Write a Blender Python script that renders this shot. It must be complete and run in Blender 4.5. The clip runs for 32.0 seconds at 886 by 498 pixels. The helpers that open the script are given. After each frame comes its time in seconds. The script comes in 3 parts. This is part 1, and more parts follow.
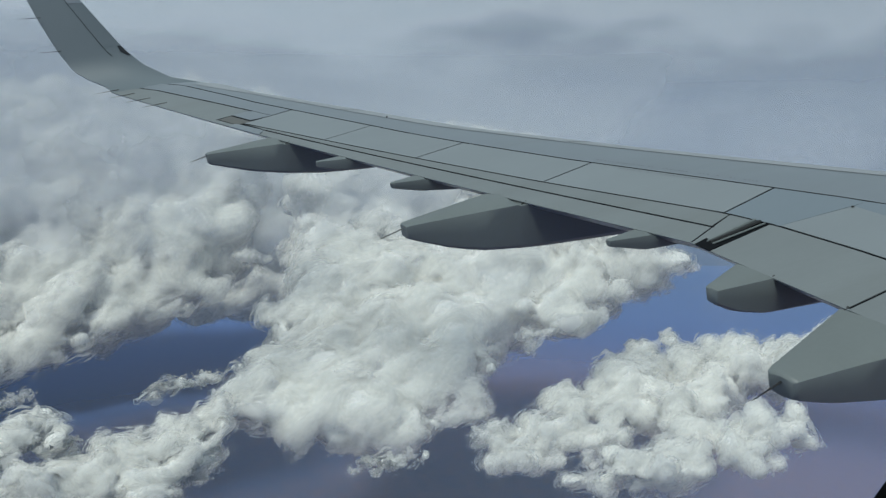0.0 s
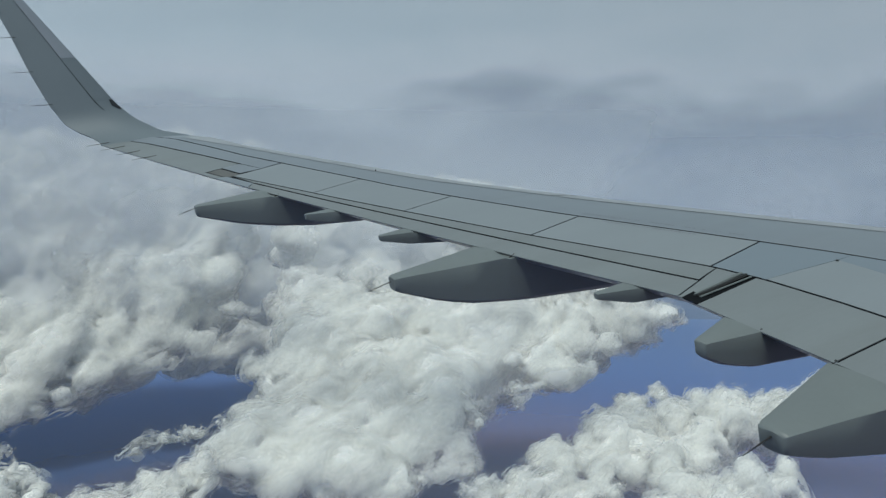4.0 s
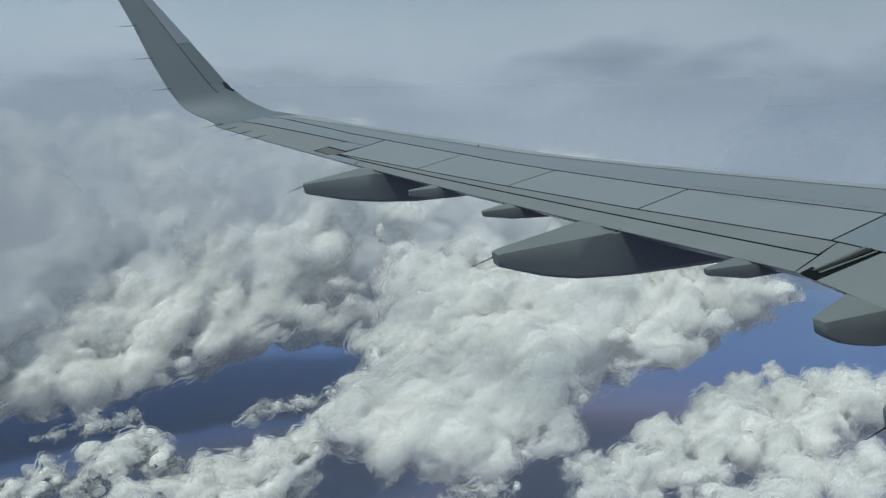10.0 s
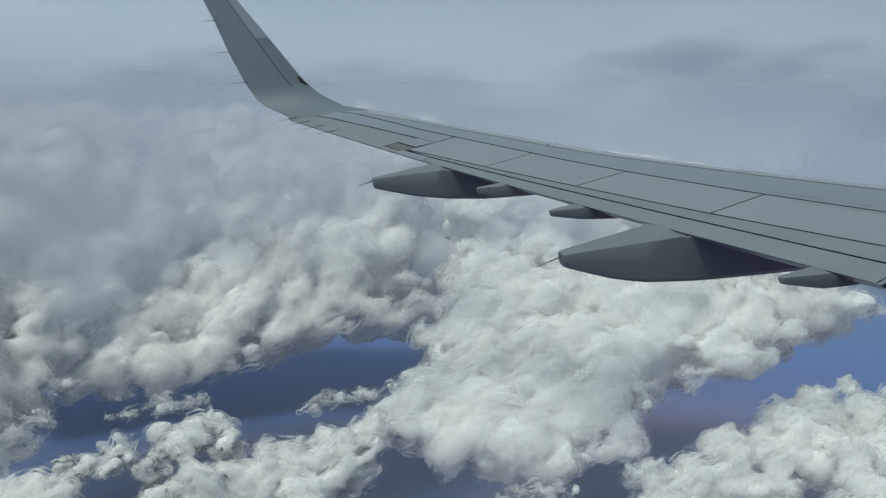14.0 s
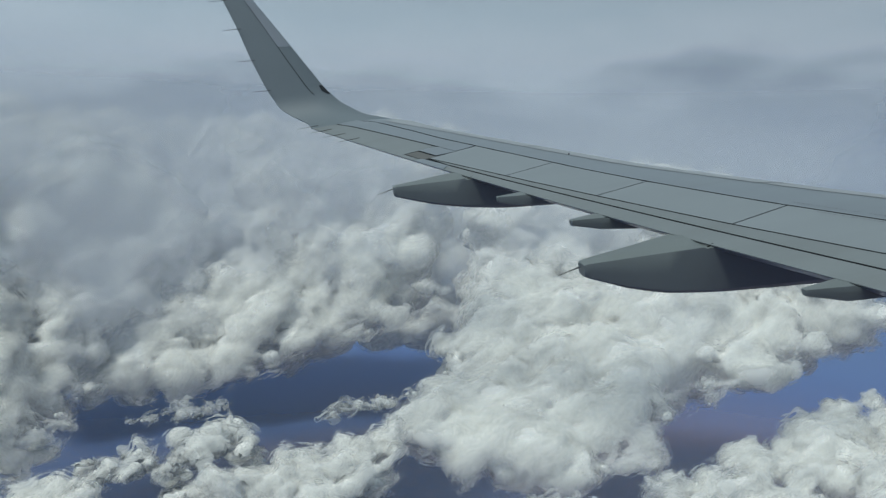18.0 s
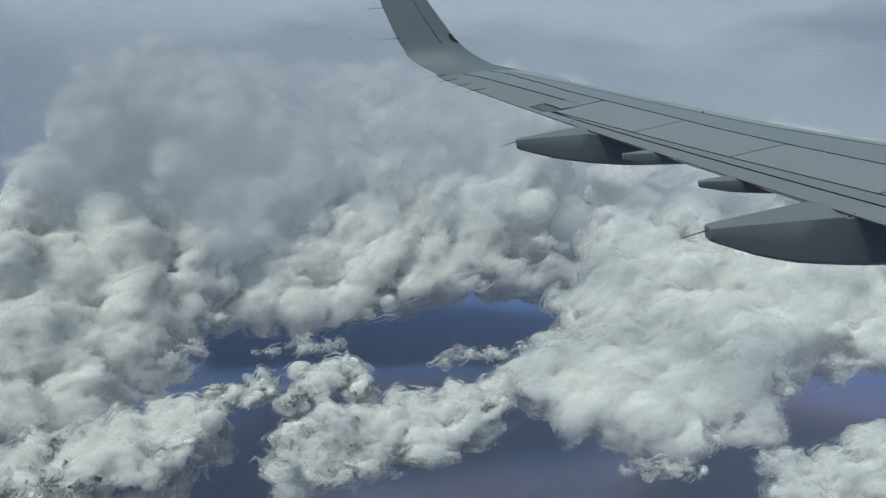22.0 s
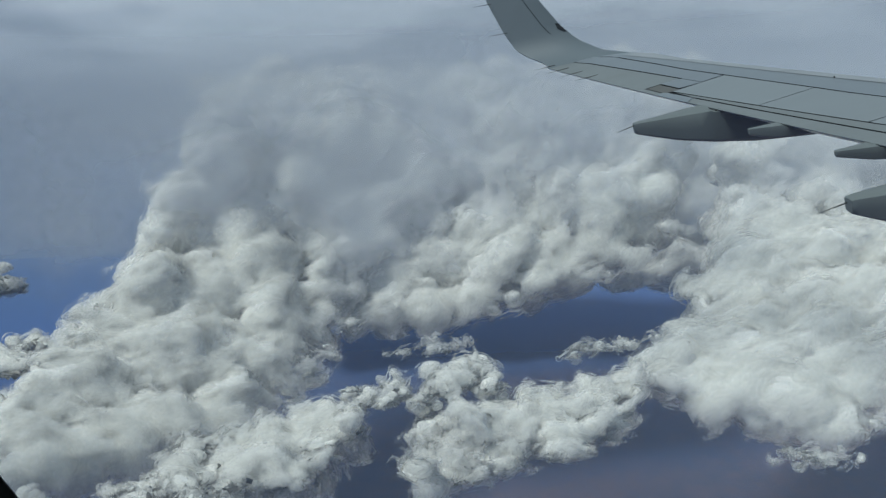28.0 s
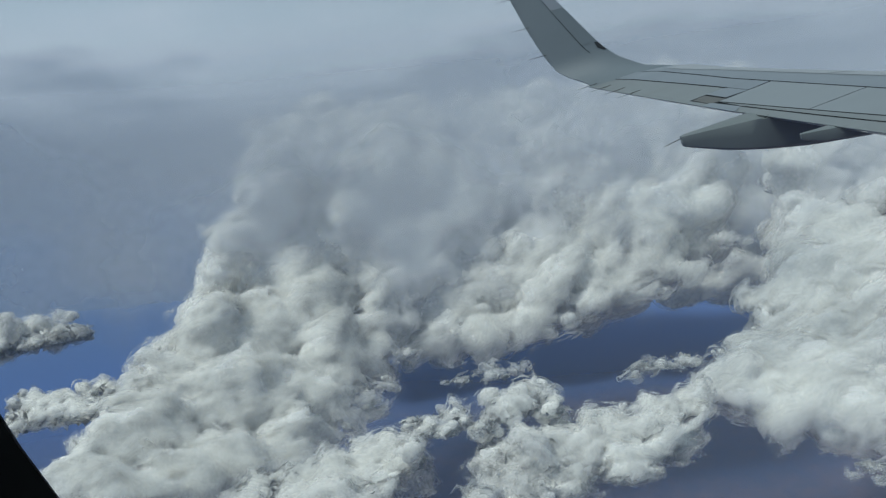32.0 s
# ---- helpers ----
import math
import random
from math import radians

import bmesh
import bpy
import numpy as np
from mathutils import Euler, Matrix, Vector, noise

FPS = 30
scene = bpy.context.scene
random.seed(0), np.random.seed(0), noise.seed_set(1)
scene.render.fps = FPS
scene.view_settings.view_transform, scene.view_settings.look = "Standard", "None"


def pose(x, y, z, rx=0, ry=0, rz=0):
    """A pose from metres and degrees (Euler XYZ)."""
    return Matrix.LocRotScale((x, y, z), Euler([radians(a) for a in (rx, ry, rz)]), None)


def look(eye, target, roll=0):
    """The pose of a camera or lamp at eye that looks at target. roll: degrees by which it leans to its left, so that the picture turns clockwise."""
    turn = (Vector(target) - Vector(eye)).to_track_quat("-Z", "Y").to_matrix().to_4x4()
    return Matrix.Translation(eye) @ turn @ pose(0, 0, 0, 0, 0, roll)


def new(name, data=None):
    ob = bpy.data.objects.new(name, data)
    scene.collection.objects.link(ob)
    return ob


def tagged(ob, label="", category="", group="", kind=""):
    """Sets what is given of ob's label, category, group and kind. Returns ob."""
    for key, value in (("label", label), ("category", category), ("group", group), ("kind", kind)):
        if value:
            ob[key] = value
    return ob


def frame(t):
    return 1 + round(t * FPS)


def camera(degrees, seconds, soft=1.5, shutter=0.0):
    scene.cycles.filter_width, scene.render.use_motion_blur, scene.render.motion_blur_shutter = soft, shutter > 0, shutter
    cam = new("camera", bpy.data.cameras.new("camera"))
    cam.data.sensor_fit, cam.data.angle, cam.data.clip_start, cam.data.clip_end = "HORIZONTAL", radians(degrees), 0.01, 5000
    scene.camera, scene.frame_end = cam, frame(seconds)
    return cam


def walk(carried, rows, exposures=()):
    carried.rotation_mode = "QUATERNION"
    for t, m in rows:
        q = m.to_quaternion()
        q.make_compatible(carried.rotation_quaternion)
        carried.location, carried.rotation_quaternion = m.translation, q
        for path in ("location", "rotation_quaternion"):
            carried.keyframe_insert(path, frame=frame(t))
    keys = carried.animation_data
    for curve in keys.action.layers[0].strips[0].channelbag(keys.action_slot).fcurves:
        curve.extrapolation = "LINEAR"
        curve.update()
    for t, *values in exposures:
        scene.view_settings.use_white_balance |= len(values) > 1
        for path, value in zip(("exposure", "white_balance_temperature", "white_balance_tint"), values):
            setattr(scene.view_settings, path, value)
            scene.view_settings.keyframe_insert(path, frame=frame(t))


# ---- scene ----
cam = camera(58.7, 32.0, soft=1.35)
# seconds, and the camera's turn in degrees; it stays at one seat and turns where it is
ROWS = [
    (0.0, 81.94, -0.04, -25.92),
    (0.5, 81.69, -0.00, -25.99),
    (1.0, 81.99, 0.15, -26.08),
    (1.5, 81.83, 0.15, -25.36),
    (2.0, 82.03, 0.21, -25.02),
    (2.5, 84.88, -0.63, -27.26),
    (3.0, 85.58, -0.76, -27.23),
    (3.5, 85.73, -0.53, -27.16),
    (5.5, 85.66, 0.02, -24.76),
    (6.0, 85.10, -0.31, -24.16),
    (6.5, 85.30, -0.30, -23.47),
    (7.0, 84.87, -0.36, -22.83),
    (7.5, 84.72, -0.11, -22.22),
    (8.0, 84.53, -0.08, -21.63),
    (8.5, 84.95, 0.24, -21.08),
    (9.0, 84.88, 0.32, -20.32),
    (9.5, 84.75, 0.32, -19.78),
    (10.0, 84.01, 0.65, -19.32),
    (10.5, 82.15, -0.38, -19.50),
    (11.0, 82.58, -0.52, -18.85),
    (11.5, 82.36, -0.56, -18.02),
    (12.0, 83.71, -0.05, -17.17),
    (12.5, 83.53, -0.32, -16.31),
    (13.0, 83.69, -0.17, -15.44),
    (13.5, 83.55, -0.40, -15.15),
    (14.0, 83.82, -0.75, -14.36),
    (14.5, 83.68, -1.35, -13.49),
    (16.5, 83.97, -1.11, -11.55),
    (17.0, 83.81, -1.05, -11.82),
    (17.5, 84.26, -1.06, -12.26),
    (18.0, 84.42, -1.09, -12.90),
    (18.5, 84.15, -0.95, -13.18),
    (19.0, 84.53, -0.93, -12.96),
    (19.5, 80.96, -0.90, -12.46),
    (20.0, 80.95, -1.04, -11.76),
    (20.5, 80.66, -2.62, -10.44),
    (21.0, 80.45, -3.56, -6.17),
    (21.5, 80.58, -3.19, -5.02),
    (22.0, 80.64, -3.14, -3.95),
    (22.5, 80.16, -2.87, -2.98),
    (23.0, 80.23, -2.52, -2.11),
    (23.5, 80.75, -1.41, -1.24),
    (24.0, 80.54, -0.94, -0.14),
    (24.5, 80.52, -0.76, 0.65),
    (25.0, 80.83, -0.58, 0.21),
    (25.5, 80.89, 1.24, 0.58),
    (27.5, 79.72, 1.64, 3.04),
    (28.0, 80.30, 2.08, 4.08),
    (28.5, 79.86, 2.44, 4.88),
    (29.0, 80.51, 2.31, 5.27),
    (29.5, 80.18, 2.89, 6.03),
    (30.0, 81.07, 3.44, 6.81),
    (30.5, 81.26, 3.73, 7.28),
    (31.0, 81.42, 3.39, 6.27),
    (31.5, 81.56, 3.90, 6.93),
    (32.0, 82.46, 5.91, 7.29),
]
walk(cam, [(t, pose(0, 0, 0, rx, ry, rz)) for t, rx, ry, rz in ROWS], [(0.0, -0.13, 5640, 5), (13.0, -0.14, 5600, 5), (24.0, -0.21, 5560, 5), (32.0, -0.22, 5480, 5)])
scene.cycles.transparent_max_bounces = 32

# ---- world, sun ----
SUN_FROM = Vector((-0.45, -0.30, 0.84)).normalized()


def rgb(r, g, b):
    return (r, g, b, 1.0)


world = bpy.data.worlds.new("sky")
scene.world = world
world.use_nodes = True


def build_world():
    nt = world.node_tree
    nt.nodes.clear()
    N, L = nt.nodes.new, nt.links.new
    out, bg = N("ShaderNodeOutputWorld"), N("ShaderNodeBackground")
    L(bg.outputs[0], out.inputs[0])
    sky = N("ShaderNodeTexSky")
    sky.sky_type, sky.sun_disc = "NISHITA", False
    sky.sun_elevation = math.asin(SUN_FROM.z)
    sky.sun_rotation = math.atan2(SUN_FROM.x, SUN_FROM.y)
    sky.altitude = 6000
    dim = N("ShaderNodeMix")
    dim.data_type, dim.blend_type = "RGBA", "MULTIPLY"
    dim.inputs[0].default_value = 1
    L(sky.outputs[0], dim.inputs[6])
    dim.inputs[7].default_value = rgb(0.09, 0.09, 0.09)
    co = N("ShaderNodeTexCoord")
    sep = N("ShaderNodeSeparateXYZ")
    L(co.outputs["Generated"], sep.inputs[0])
    stretch = N("ShaderNodeMapping")
    stretch.inputs["Scale"].default_value = (1, 1, 3.2)
    L(co.outputs["Generated"], stretch.inputs[0])
    big, fine = N("ShaderNodeTexNoise"), N("ShaderNodeTexNoise")
    for n, s, d, r in ((big, 2.6, 3, 0.5), (fine, 9, 5, 0.55)):
        n.inputs["Scale"].default_value = s
        n.inputs["Detail"].default_value = d
        n.inputs["Roughness"].default_value = r
        L(stretch.outputs[0], n.inputs["Vector"])

    def calc(op, a, b):
        m = N("ShaderNodeMath")
        m.operation = op
        for i, v in enumerate((a, b)):
            if isinstance(v, (int, float)):
                m.inputs[i].default_value = v
            else:
                L(v, m.inputs[i])
        return m.outputs[0]

    wob = calc("ADD", calc("MULTIPLY", calc("SUBTRACT", big.outputs[0], 0.5), 0.27), calc("MULTIPLY", calc("SUBTRACT", fine.outputs[0], 0.5), 0.09))
    height = calc("ADD", sep.outputs["Z"], wob)
    ramp = N("ShaderNodeValToRGB")
    cr = ramp.color_ramp
    stops = ((0.0, (0.1, 0.155, 0.27)), (0.42, (0.14, 0.195, 0.3)), (0.485, (0.2, 0.245, 0.335)), (0.51, (0.223, 0.257, 0.309)), (0.535, (0.314, 0.342, 0.366)), (0.56, (0.585, 0.61, 0.605)), (0.6, (0.50, 0.55, 0.552)), (0.68, (0.385, 0.44, 0.451)), (1.0, (0.473, 0.522, 0.528)))
    while len(cr.elements) < len(stops):
        cr.elements.new(0.5)
    for e, (p, c) in zip(cr.elements, stops):
        e.position, e.color = p, rgb(*c)
    L(calc("ADD", calc("MULTIPLY", height, 0.5), 0.5), ramp.inputs[0])
    mix = N("ShaderNodeMix")
    mix.data_type = "RGBA"
    mix.inputs[0].default_value = 0.9
    L(dim.outputs[2], mix.inputs[6])
    L(ramp.outputs[0], mix.inputs[7])
    # the overcast thickens away from the sun's side
    side, thick = N("ShaderNodeMapRange"), N("ShaderNodeVectorMath")
    side.inputs[1].default_value, side.inputs[2].default_value, side.inputs[3].default_value, side.inputs[4].default_value = -0.5, 0.8, 1.04, 0.74
    L(sep.outputs["X"], side.inputs[0])
    thick.operation = "SCALE"
    L(mix.outputs[2], thick.inputs[0])
    L(side.outputs[0], thick.inputs["Scale"])
    L(thick.outputs[0], bg.inputs[0])
    bg.inputs[1].default_value = 1.02


build_world()
sun = new("sun", bpy.data.lights.new("sun", "SUN"))
sun.data.energy, sun.data.angle, sun.data.color = 2.65, radians(13), (1.0, 0.95, 0.79)
sun.matrix_world = look(SUN_FROM * 100, (0, 0, 0))


# ---- materials ----
def material(name, color, rough=0.5, metal=0.0, var=0.12, scale=3.0, fine=60.0, bump=0.0, stretch=(1, 1, 1), dirt=None, dirt_at=0.6, spec=0.5):
    """Principled paint with variation at two scales and a fine relief; dirt: a second colour in streaks."""
    m = bpy.data.materials.new(name)
    m.use_nodes = True
    nt = m.node_tree
    N, L = nt.nodes.new, nt.links.new
    b = nt.nodes["Principled BSDF"]
    b.inputs["Roughness"].default_value, b.inputs["Metallic"].default_value = rough, metal
    b.inputs["Specular IOR Level"].default_value = spec
    co, mp = N("ShaderNodeTexCoord"), N("ShaderNodeMapping")
    mp.inputs["Scale"].default_value = stretch
    L(co.outputs["Object"], mp.inputs[0])
    info = N("ShaderNodeObjectInfo")
    n1, n2 = N("ShaderNodeTexNoise"), N("ShaderNodeTexNoise")
    for n, s in ((n1, scale), (n2, fine)):
        n.inputs["Scale"].default_value, n.inputs["Detail"].default_value = s, 5
        L(mp.outputs[0], n.inputs["Vector"])
    add = N("ShaderNodeMath")
    add.operation = "MULTIPLY_ADD"
    L(n2.outputs[0], add.inputs[0])
    add.inputs[1].default_value = 0.4
    L(n1.outputs[0], add.inputs[2])
    tone = N("ShaderNodeMapRange")
    tone.inputs[1].default_value, tone.inputs[2].default_value = 0.35, 1.05
    tone.inputs[3].default_value, tone.inputs[4].default_value = 1 - var, 1 + var
    L(add.outputs[0], tone.inputs[0])
    own = N("ShaderNodeMapRange")
    own.inputs[3].default_value, own.inputs[4].default_value = 1 - var * 0.35, 1 + var * 0.35
    L(info.outputs["Random"], own.inputs[0])
    both = N("ShaderNodeMath")
    both.operation = "MULTIPLY"
    L(tone.outputs[0], both.inputs[0])
    L(own.outputs[0], both.inputs[1])
    mul = N("ShaderNodeVectorMath")
    mul.operation = "SCALE"
    mul.inputs[0].default_value = color
    L(both.outputs[0], mul.inputs["Scale"])
    last = mul.outputs[0]
    if dirt:
        nd, rd, mx = N("ShaderNodeTexNoise"), N("ShaderNodeMapRange"), N("ShaderNodeMix")
        nd.inputs["Scale"].default_value, nd.inputs["Detail"].default_value = scale * 0.7, 7
        md = N("ShaderNodeMapping")
        md.inputs["Scale"].default_value = (0.25, 3.5, 1)
        md.inputs["Location"].default_value = (3, 7, 1)
        L(co.outputs["Object"], md.inputs[0])
        L(md.outputs[0], nd.inputs["Vector"])
        rd.inputs[1].default_value, rd.inputs[2].default_value = dirt_at, dirt_at + 0.22
        rd.inputs[4].default_value = 0.6
        L(nd.outputs[0], rd.inputs[0])
        mx.data_type = "RGBA"
        L(rd.outputs[0], mx.inputs[0])
        L(last, mx.inputs[6])
        mx.inputs[7].default_value = rgb(*dirt)
        last = mx.outputs[2]
    L(last, b.inputs["Base Color"])
    if bump:
        bp = N("ShaderNodeBump")
        bp.inputs["Strength"].default_value, bp.inputs["Distance"].default_value = bump, 0.02
        L(n2.outputs[0], bp.inputs["Height"])
        L(bp.outputs[0], b.inputs["Normal"])
    return m


PAINT = material("wing_paint", (0.172, 0.193, 0.216), 0.34, var=0.05, scale=0.9, fine=25, stretch=(0.4, 1.6, 1), dirt=(0.15, 0.163, 0.17), dirt_at=0.56)
PANEL = material("panel_paint", (0.2, 0.22, 0.234), 0.4, var=0.05, scale=1.1, fine=30, stretch=(0.4, 1.6, 1), dirt=(0.185, 0.20, 0.21), dirt_at=0.58)
FLAP = material("flap_paint", (0.168, 0.184, 0.190), 0.5, var=0.09, scale=1.3, fine=30, stretch=(0.4, 1.6, 1), dirt=(0.155, 0.165, 0.165), dirt_at=0.5)
FIXED = material("fixed_panel_paint", (0.162, 0.192, 0.221), 0.42, var=0.05, scale=1.1, fine=30, stretch=(0.4, 1.6, 1))
FAIRING = material("fairing_paint", (0.145, 0.162, 0.162), 0.5, var=0.07, scale=1.6, fine=30, dirt=(0.12, 0.13, 0.13), dirt_at=0.58)
WINGLET = material("winglet_paint", (0.130, 0.153, 0.171), 0.5, var=0.05, scale=1.5, fine=30)
STRIP = material("leading_edge_strip", (0.213, 0.232, 0.262), 0.35, var=0.05)
GAP = material("gap_seal", (0.006, 0.007, 0.009), 0.8, var=0.2, spec=0.1)
RUBBER = material("black_rubber", (0.02, 0.02, 0.02), 0.6, var=0.2)
SLAT = material("slat_metal", (0.36, 0.37, 0.385), 0.38, metal=0.35, var=0.06, scale=1.5)
SEAL = material("brown_seal", (0.105, 0.105, 0.10), 0.6, var=0.2)
LENS = material("dark_lens", (0.02, 0.022, 0.025), 0.12, var=0.1)
MARK = material("stencil_ink", (0.145, 0.145, 0.165), 0.6, var=0.2)
CABIN = material("cabin_lining", (0.05, 0.05, 0.05), 0.6, var=0.1, scale=8)
SKIN = material("fuselage_paint", (0.7, 0.71, 0.72), 0.4, var=0.05)


def cloud_material(name, color, grain=0.02, torn=None, cover=1.0):
    """Bright water cloud. torn: mist of which only the denser part is there, the rest is clear air; cover: how thick that part is."""
    m = bpy.data.materials.new(name)
    m.use_nodes = True
    nt = m.node_tree
    N, L = nt.nodes.new, nt.links.new
    nt.nodes.remove(nt.nodes["Principled BSDF"])
    solid, thin, both = N("ShaderNodeBsdfDiffuse"), N("ShaderNodeBsdfTranslucent"), N("ShaderNodeMixShader")
    co, mp, n1, n2 = N("ShaderNodeTexCoord"), N("ShaderNodeMapping"), N("ShaderNodeTexNoise"), N("ShaderNodeTexNoise")
    mp.vector_type = "TEXTURE"
    mp.inputs["Rotation"].default_value = (0, radians(-40), 0)
    mp.inputs["Scale"].default_value = (1.7, 1, 1)
    L(co.outputs["Object"], mp.inputs[0])
    n1.inputs["Scale"].default_value, n1.inputs["Detail"].default_value, n1.inputs["Roughness"].default_value = grain, 8, 0.6
    n1.inputs["Distortion"].default_value = 0.3
    n2.inputs["Scale"].default_value, n2.inputs["Detail"].default_value = 0.012, 6
    L(mp.outputs[0], n1.inputs["Vector"])
    L(co.outputs["Object"], n2.inputs["Vector"])
    mr, mul = N("ShaderNodeMapRange"), N("ShaderNodeVectorMath")
    mr.inputs[1].default_value, mr.inputs[2].default_value, mr.inputs[3].default_value, mr.inputs[4].default_value = 0.3, 0.7, 0.96, 1.02
    L(n2.outputs[0], mr.inputs[0])
    mul.operation = "SCALE"
    mul.inputs[0].default_value = color
    L(mr.outputs[0], mul.inputs["Scale"])
    L(mul.outputs[0], solid.inputs[0])
    L(mul.outputs[0], thin.inputs[0])
    both.inputs[0].default_value = 0.5 if torn else 0.25
    L(solid.outputs[0], both.inputs[1])
    L(thin.outputs[0], both.inputs[2])
    last = both.outputs[0]
    if torn:
        # only the denser part is there
        dens, clear, over = N("ShaderNodeMapRange"), N("ShaderNodeBsdfTransparent"), N("ShaderNodeMixShader")
        dens.interpolation_type = "SMOOTHSTEP"
        dens.inputs[1].default_value, dens.inputs[2].default_value, dens.inputs[4].default_value = torn - 0.05, torn + 0.09, cover
        L(n1.outputs[0], dens.inputs[0])
        L(dens.outputs[0], over.inputs[0])
        L(clear.outputs[0], over.inputs[1])
        L(last, over.inputs[2])
        last = over.outputs[0]
    L(last, nt.nodes["Material Output"].inputs[0])
    return m


CLOUD = cloud_material("cloud", (0.96, 0.945, 0.9))
# the coats of mist round a cloud, from the dense inner one to the thin outer one: how far out they lie, and what they are made of
COATS = ((3, 0.40, 0.62), (6, 0.44, 0.6), (9.5, 0.48, 0.56), (13.5, 0.52, 0.52), (18, 0.56, 0.46), (23, 0.60, 0.4))
MIST, SMALL_MIST = ([(out, cloud_material("cloud_mist", (0.98, 0.968, 0.932), grain, torn, cover)) for out, torn, cover in COATS] for grain in (0.022, 0.042))


def ground_material():
    m = bpy.data.materials.new("plain_earth")
    m.use_nodes = True
    nt = m.node_tree
    N, L = nt.nodes.new, nt.links.new
    b = nt.nodes["Principled BSDF"]
    b.inputs["Roughness"].default_value, b.inputs["Specular IOR Level"].default_value = 0.95, 0.1
    co, n1, n2, ramp = N("ShaderNodeTexCoord"), N("ShaderNodeTexNoise"), N("ShaderNodeTexNoise"), N("ShaderNodeValToRGB")
    n1.inputs["Scale"].default_value, n1.inputs["Detail"].default_value = 0.001, 8
    n2.inputs["Scale"].default_value, n2.inputs["Detail"].default_value = 0.02, 6
    for n in (n1, n2):
        L(co.outputs["Object"], n.inputs["Vector"])
    add = N("ShaderNodeMath")
    add.operation = "MULTIPLY_ADD"
    L(n2.outputs[0], add.inputs[0])
    add.inputs[1].default_value = 0.35
    L(n1.outputs[0], add.inputs[2])
    # the red soil lies towards the aircraft's nose
    sep, drift = N("ShaderNodeSeparateXYZ"), N("ShaderNodeMath")
    L(co.outputs["Object"], sep.inputs[0])
    drift.operation = "MULTIPLY_ADD"
    L(sep.outputs["X"], drift.inputs[0])
    drift.inputs[1].default_value = 0.00016
    L(add.outputs[0], drift.inputs[2])
    L(drift.outputs[0], ramp.inputs[0])
    cr = ramp.color_ramp
    stops = ((0.5, (0.15, 0.165, 0.23)), (0.62, (0.22, 0.19, 0.22)), (0.76, (0.33, 0.23, 0.22)), (0.92, (0.44, 0.26, 0.22)))
    while len(cr.elements) < len(stops):
        cr.elements.new(0.5)
    for e, (p, c) in zip(cr.elements, stops):
        e.position, e.color = p, rgb(*c)
    L(ramp.outputs[0], b.inputs["Base Color"])
    return m


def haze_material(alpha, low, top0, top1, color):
    """Air haze painted on a sheet: blue, mostly clear, thinning out towards its lower and upper rim."""
    m = bpy.data.materials.new("painted_air_haze")
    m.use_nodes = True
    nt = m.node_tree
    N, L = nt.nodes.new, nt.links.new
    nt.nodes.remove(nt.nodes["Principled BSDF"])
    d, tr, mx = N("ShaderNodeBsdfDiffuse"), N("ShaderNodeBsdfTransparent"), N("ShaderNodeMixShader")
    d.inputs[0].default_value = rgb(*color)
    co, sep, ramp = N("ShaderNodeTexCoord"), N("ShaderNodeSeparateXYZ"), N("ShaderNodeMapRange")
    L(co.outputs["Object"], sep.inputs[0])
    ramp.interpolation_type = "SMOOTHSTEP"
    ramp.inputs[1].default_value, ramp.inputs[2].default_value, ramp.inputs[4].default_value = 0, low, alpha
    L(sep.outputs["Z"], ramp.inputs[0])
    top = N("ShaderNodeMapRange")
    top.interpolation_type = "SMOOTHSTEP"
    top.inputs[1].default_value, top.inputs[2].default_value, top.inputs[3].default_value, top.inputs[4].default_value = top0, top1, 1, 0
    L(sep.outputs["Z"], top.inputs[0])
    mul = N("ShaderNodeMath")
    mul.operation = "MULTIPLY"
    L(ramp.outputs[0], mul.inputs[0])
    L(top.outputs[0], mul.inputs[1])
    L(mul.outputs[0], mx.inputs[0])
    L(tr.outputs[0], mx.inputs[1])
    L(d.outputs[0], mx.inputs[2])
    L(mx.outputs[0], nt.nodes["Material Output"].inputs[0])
    return m


# ---- helpers of this scene ----
def mesh_of(name, verts, faces, mat, smooth=False):
    me = bpy.data.meshes.new(name)
    me.from_pydata([tuple(v) for v in verts], [], faces)
    me.materials.append(mat)
    bm = bmesh.new()
    bm.from_mesh(me)
    bmesh.ops.recalc_face_normals(bm, faces=bm.faces)
    bm.to_mesh(me)
    bm.free()
    if smooth:
        me.polygons.foreach_set("use_smooth", [True] * len(me.polygons))
        me.set_sharp_from_angle(angle=radians(38))
    return me


def part(name, me, parent, label=""):
    ob = new(name, me)
    ob.parent = parent
    return tagged(ob, label)


def loft(rings, closed=True, caps=True):
    """Verts and faces through rings of the same number of points."""
    n = len(rings[0])
    verts = [p for r in rings for p in r]
    faces = []
    for i in range(len(rings) - 1):
        for j in range(n if closed else n - 1):
            k = (j + 1) % n
            faces.append((i * n + j, i * n + k, (i + 1) * n + k, (i + 1) * n + j))
    if caps:
        faces.append(tuple(range(n)))
        faces.append(tuple((len(rings) - 1) * n + j for j in range(n)))
    return verts, faces


def rod(a, b, r0, r1, seg=6):
    a, b = Vector(a), Vector(b)
    q = (b - a).to_track_quat("Z", "Y")
    rings = [[a.lerp(b, f) + q @ Vector((r * math.cos(2 * math.pi * i / seg), r * math.sin(2 * math.pi * i / seg), 0)) for i in range(seg)] for f, r in ((0, r0), (1, r1))]
    return loft(rings)


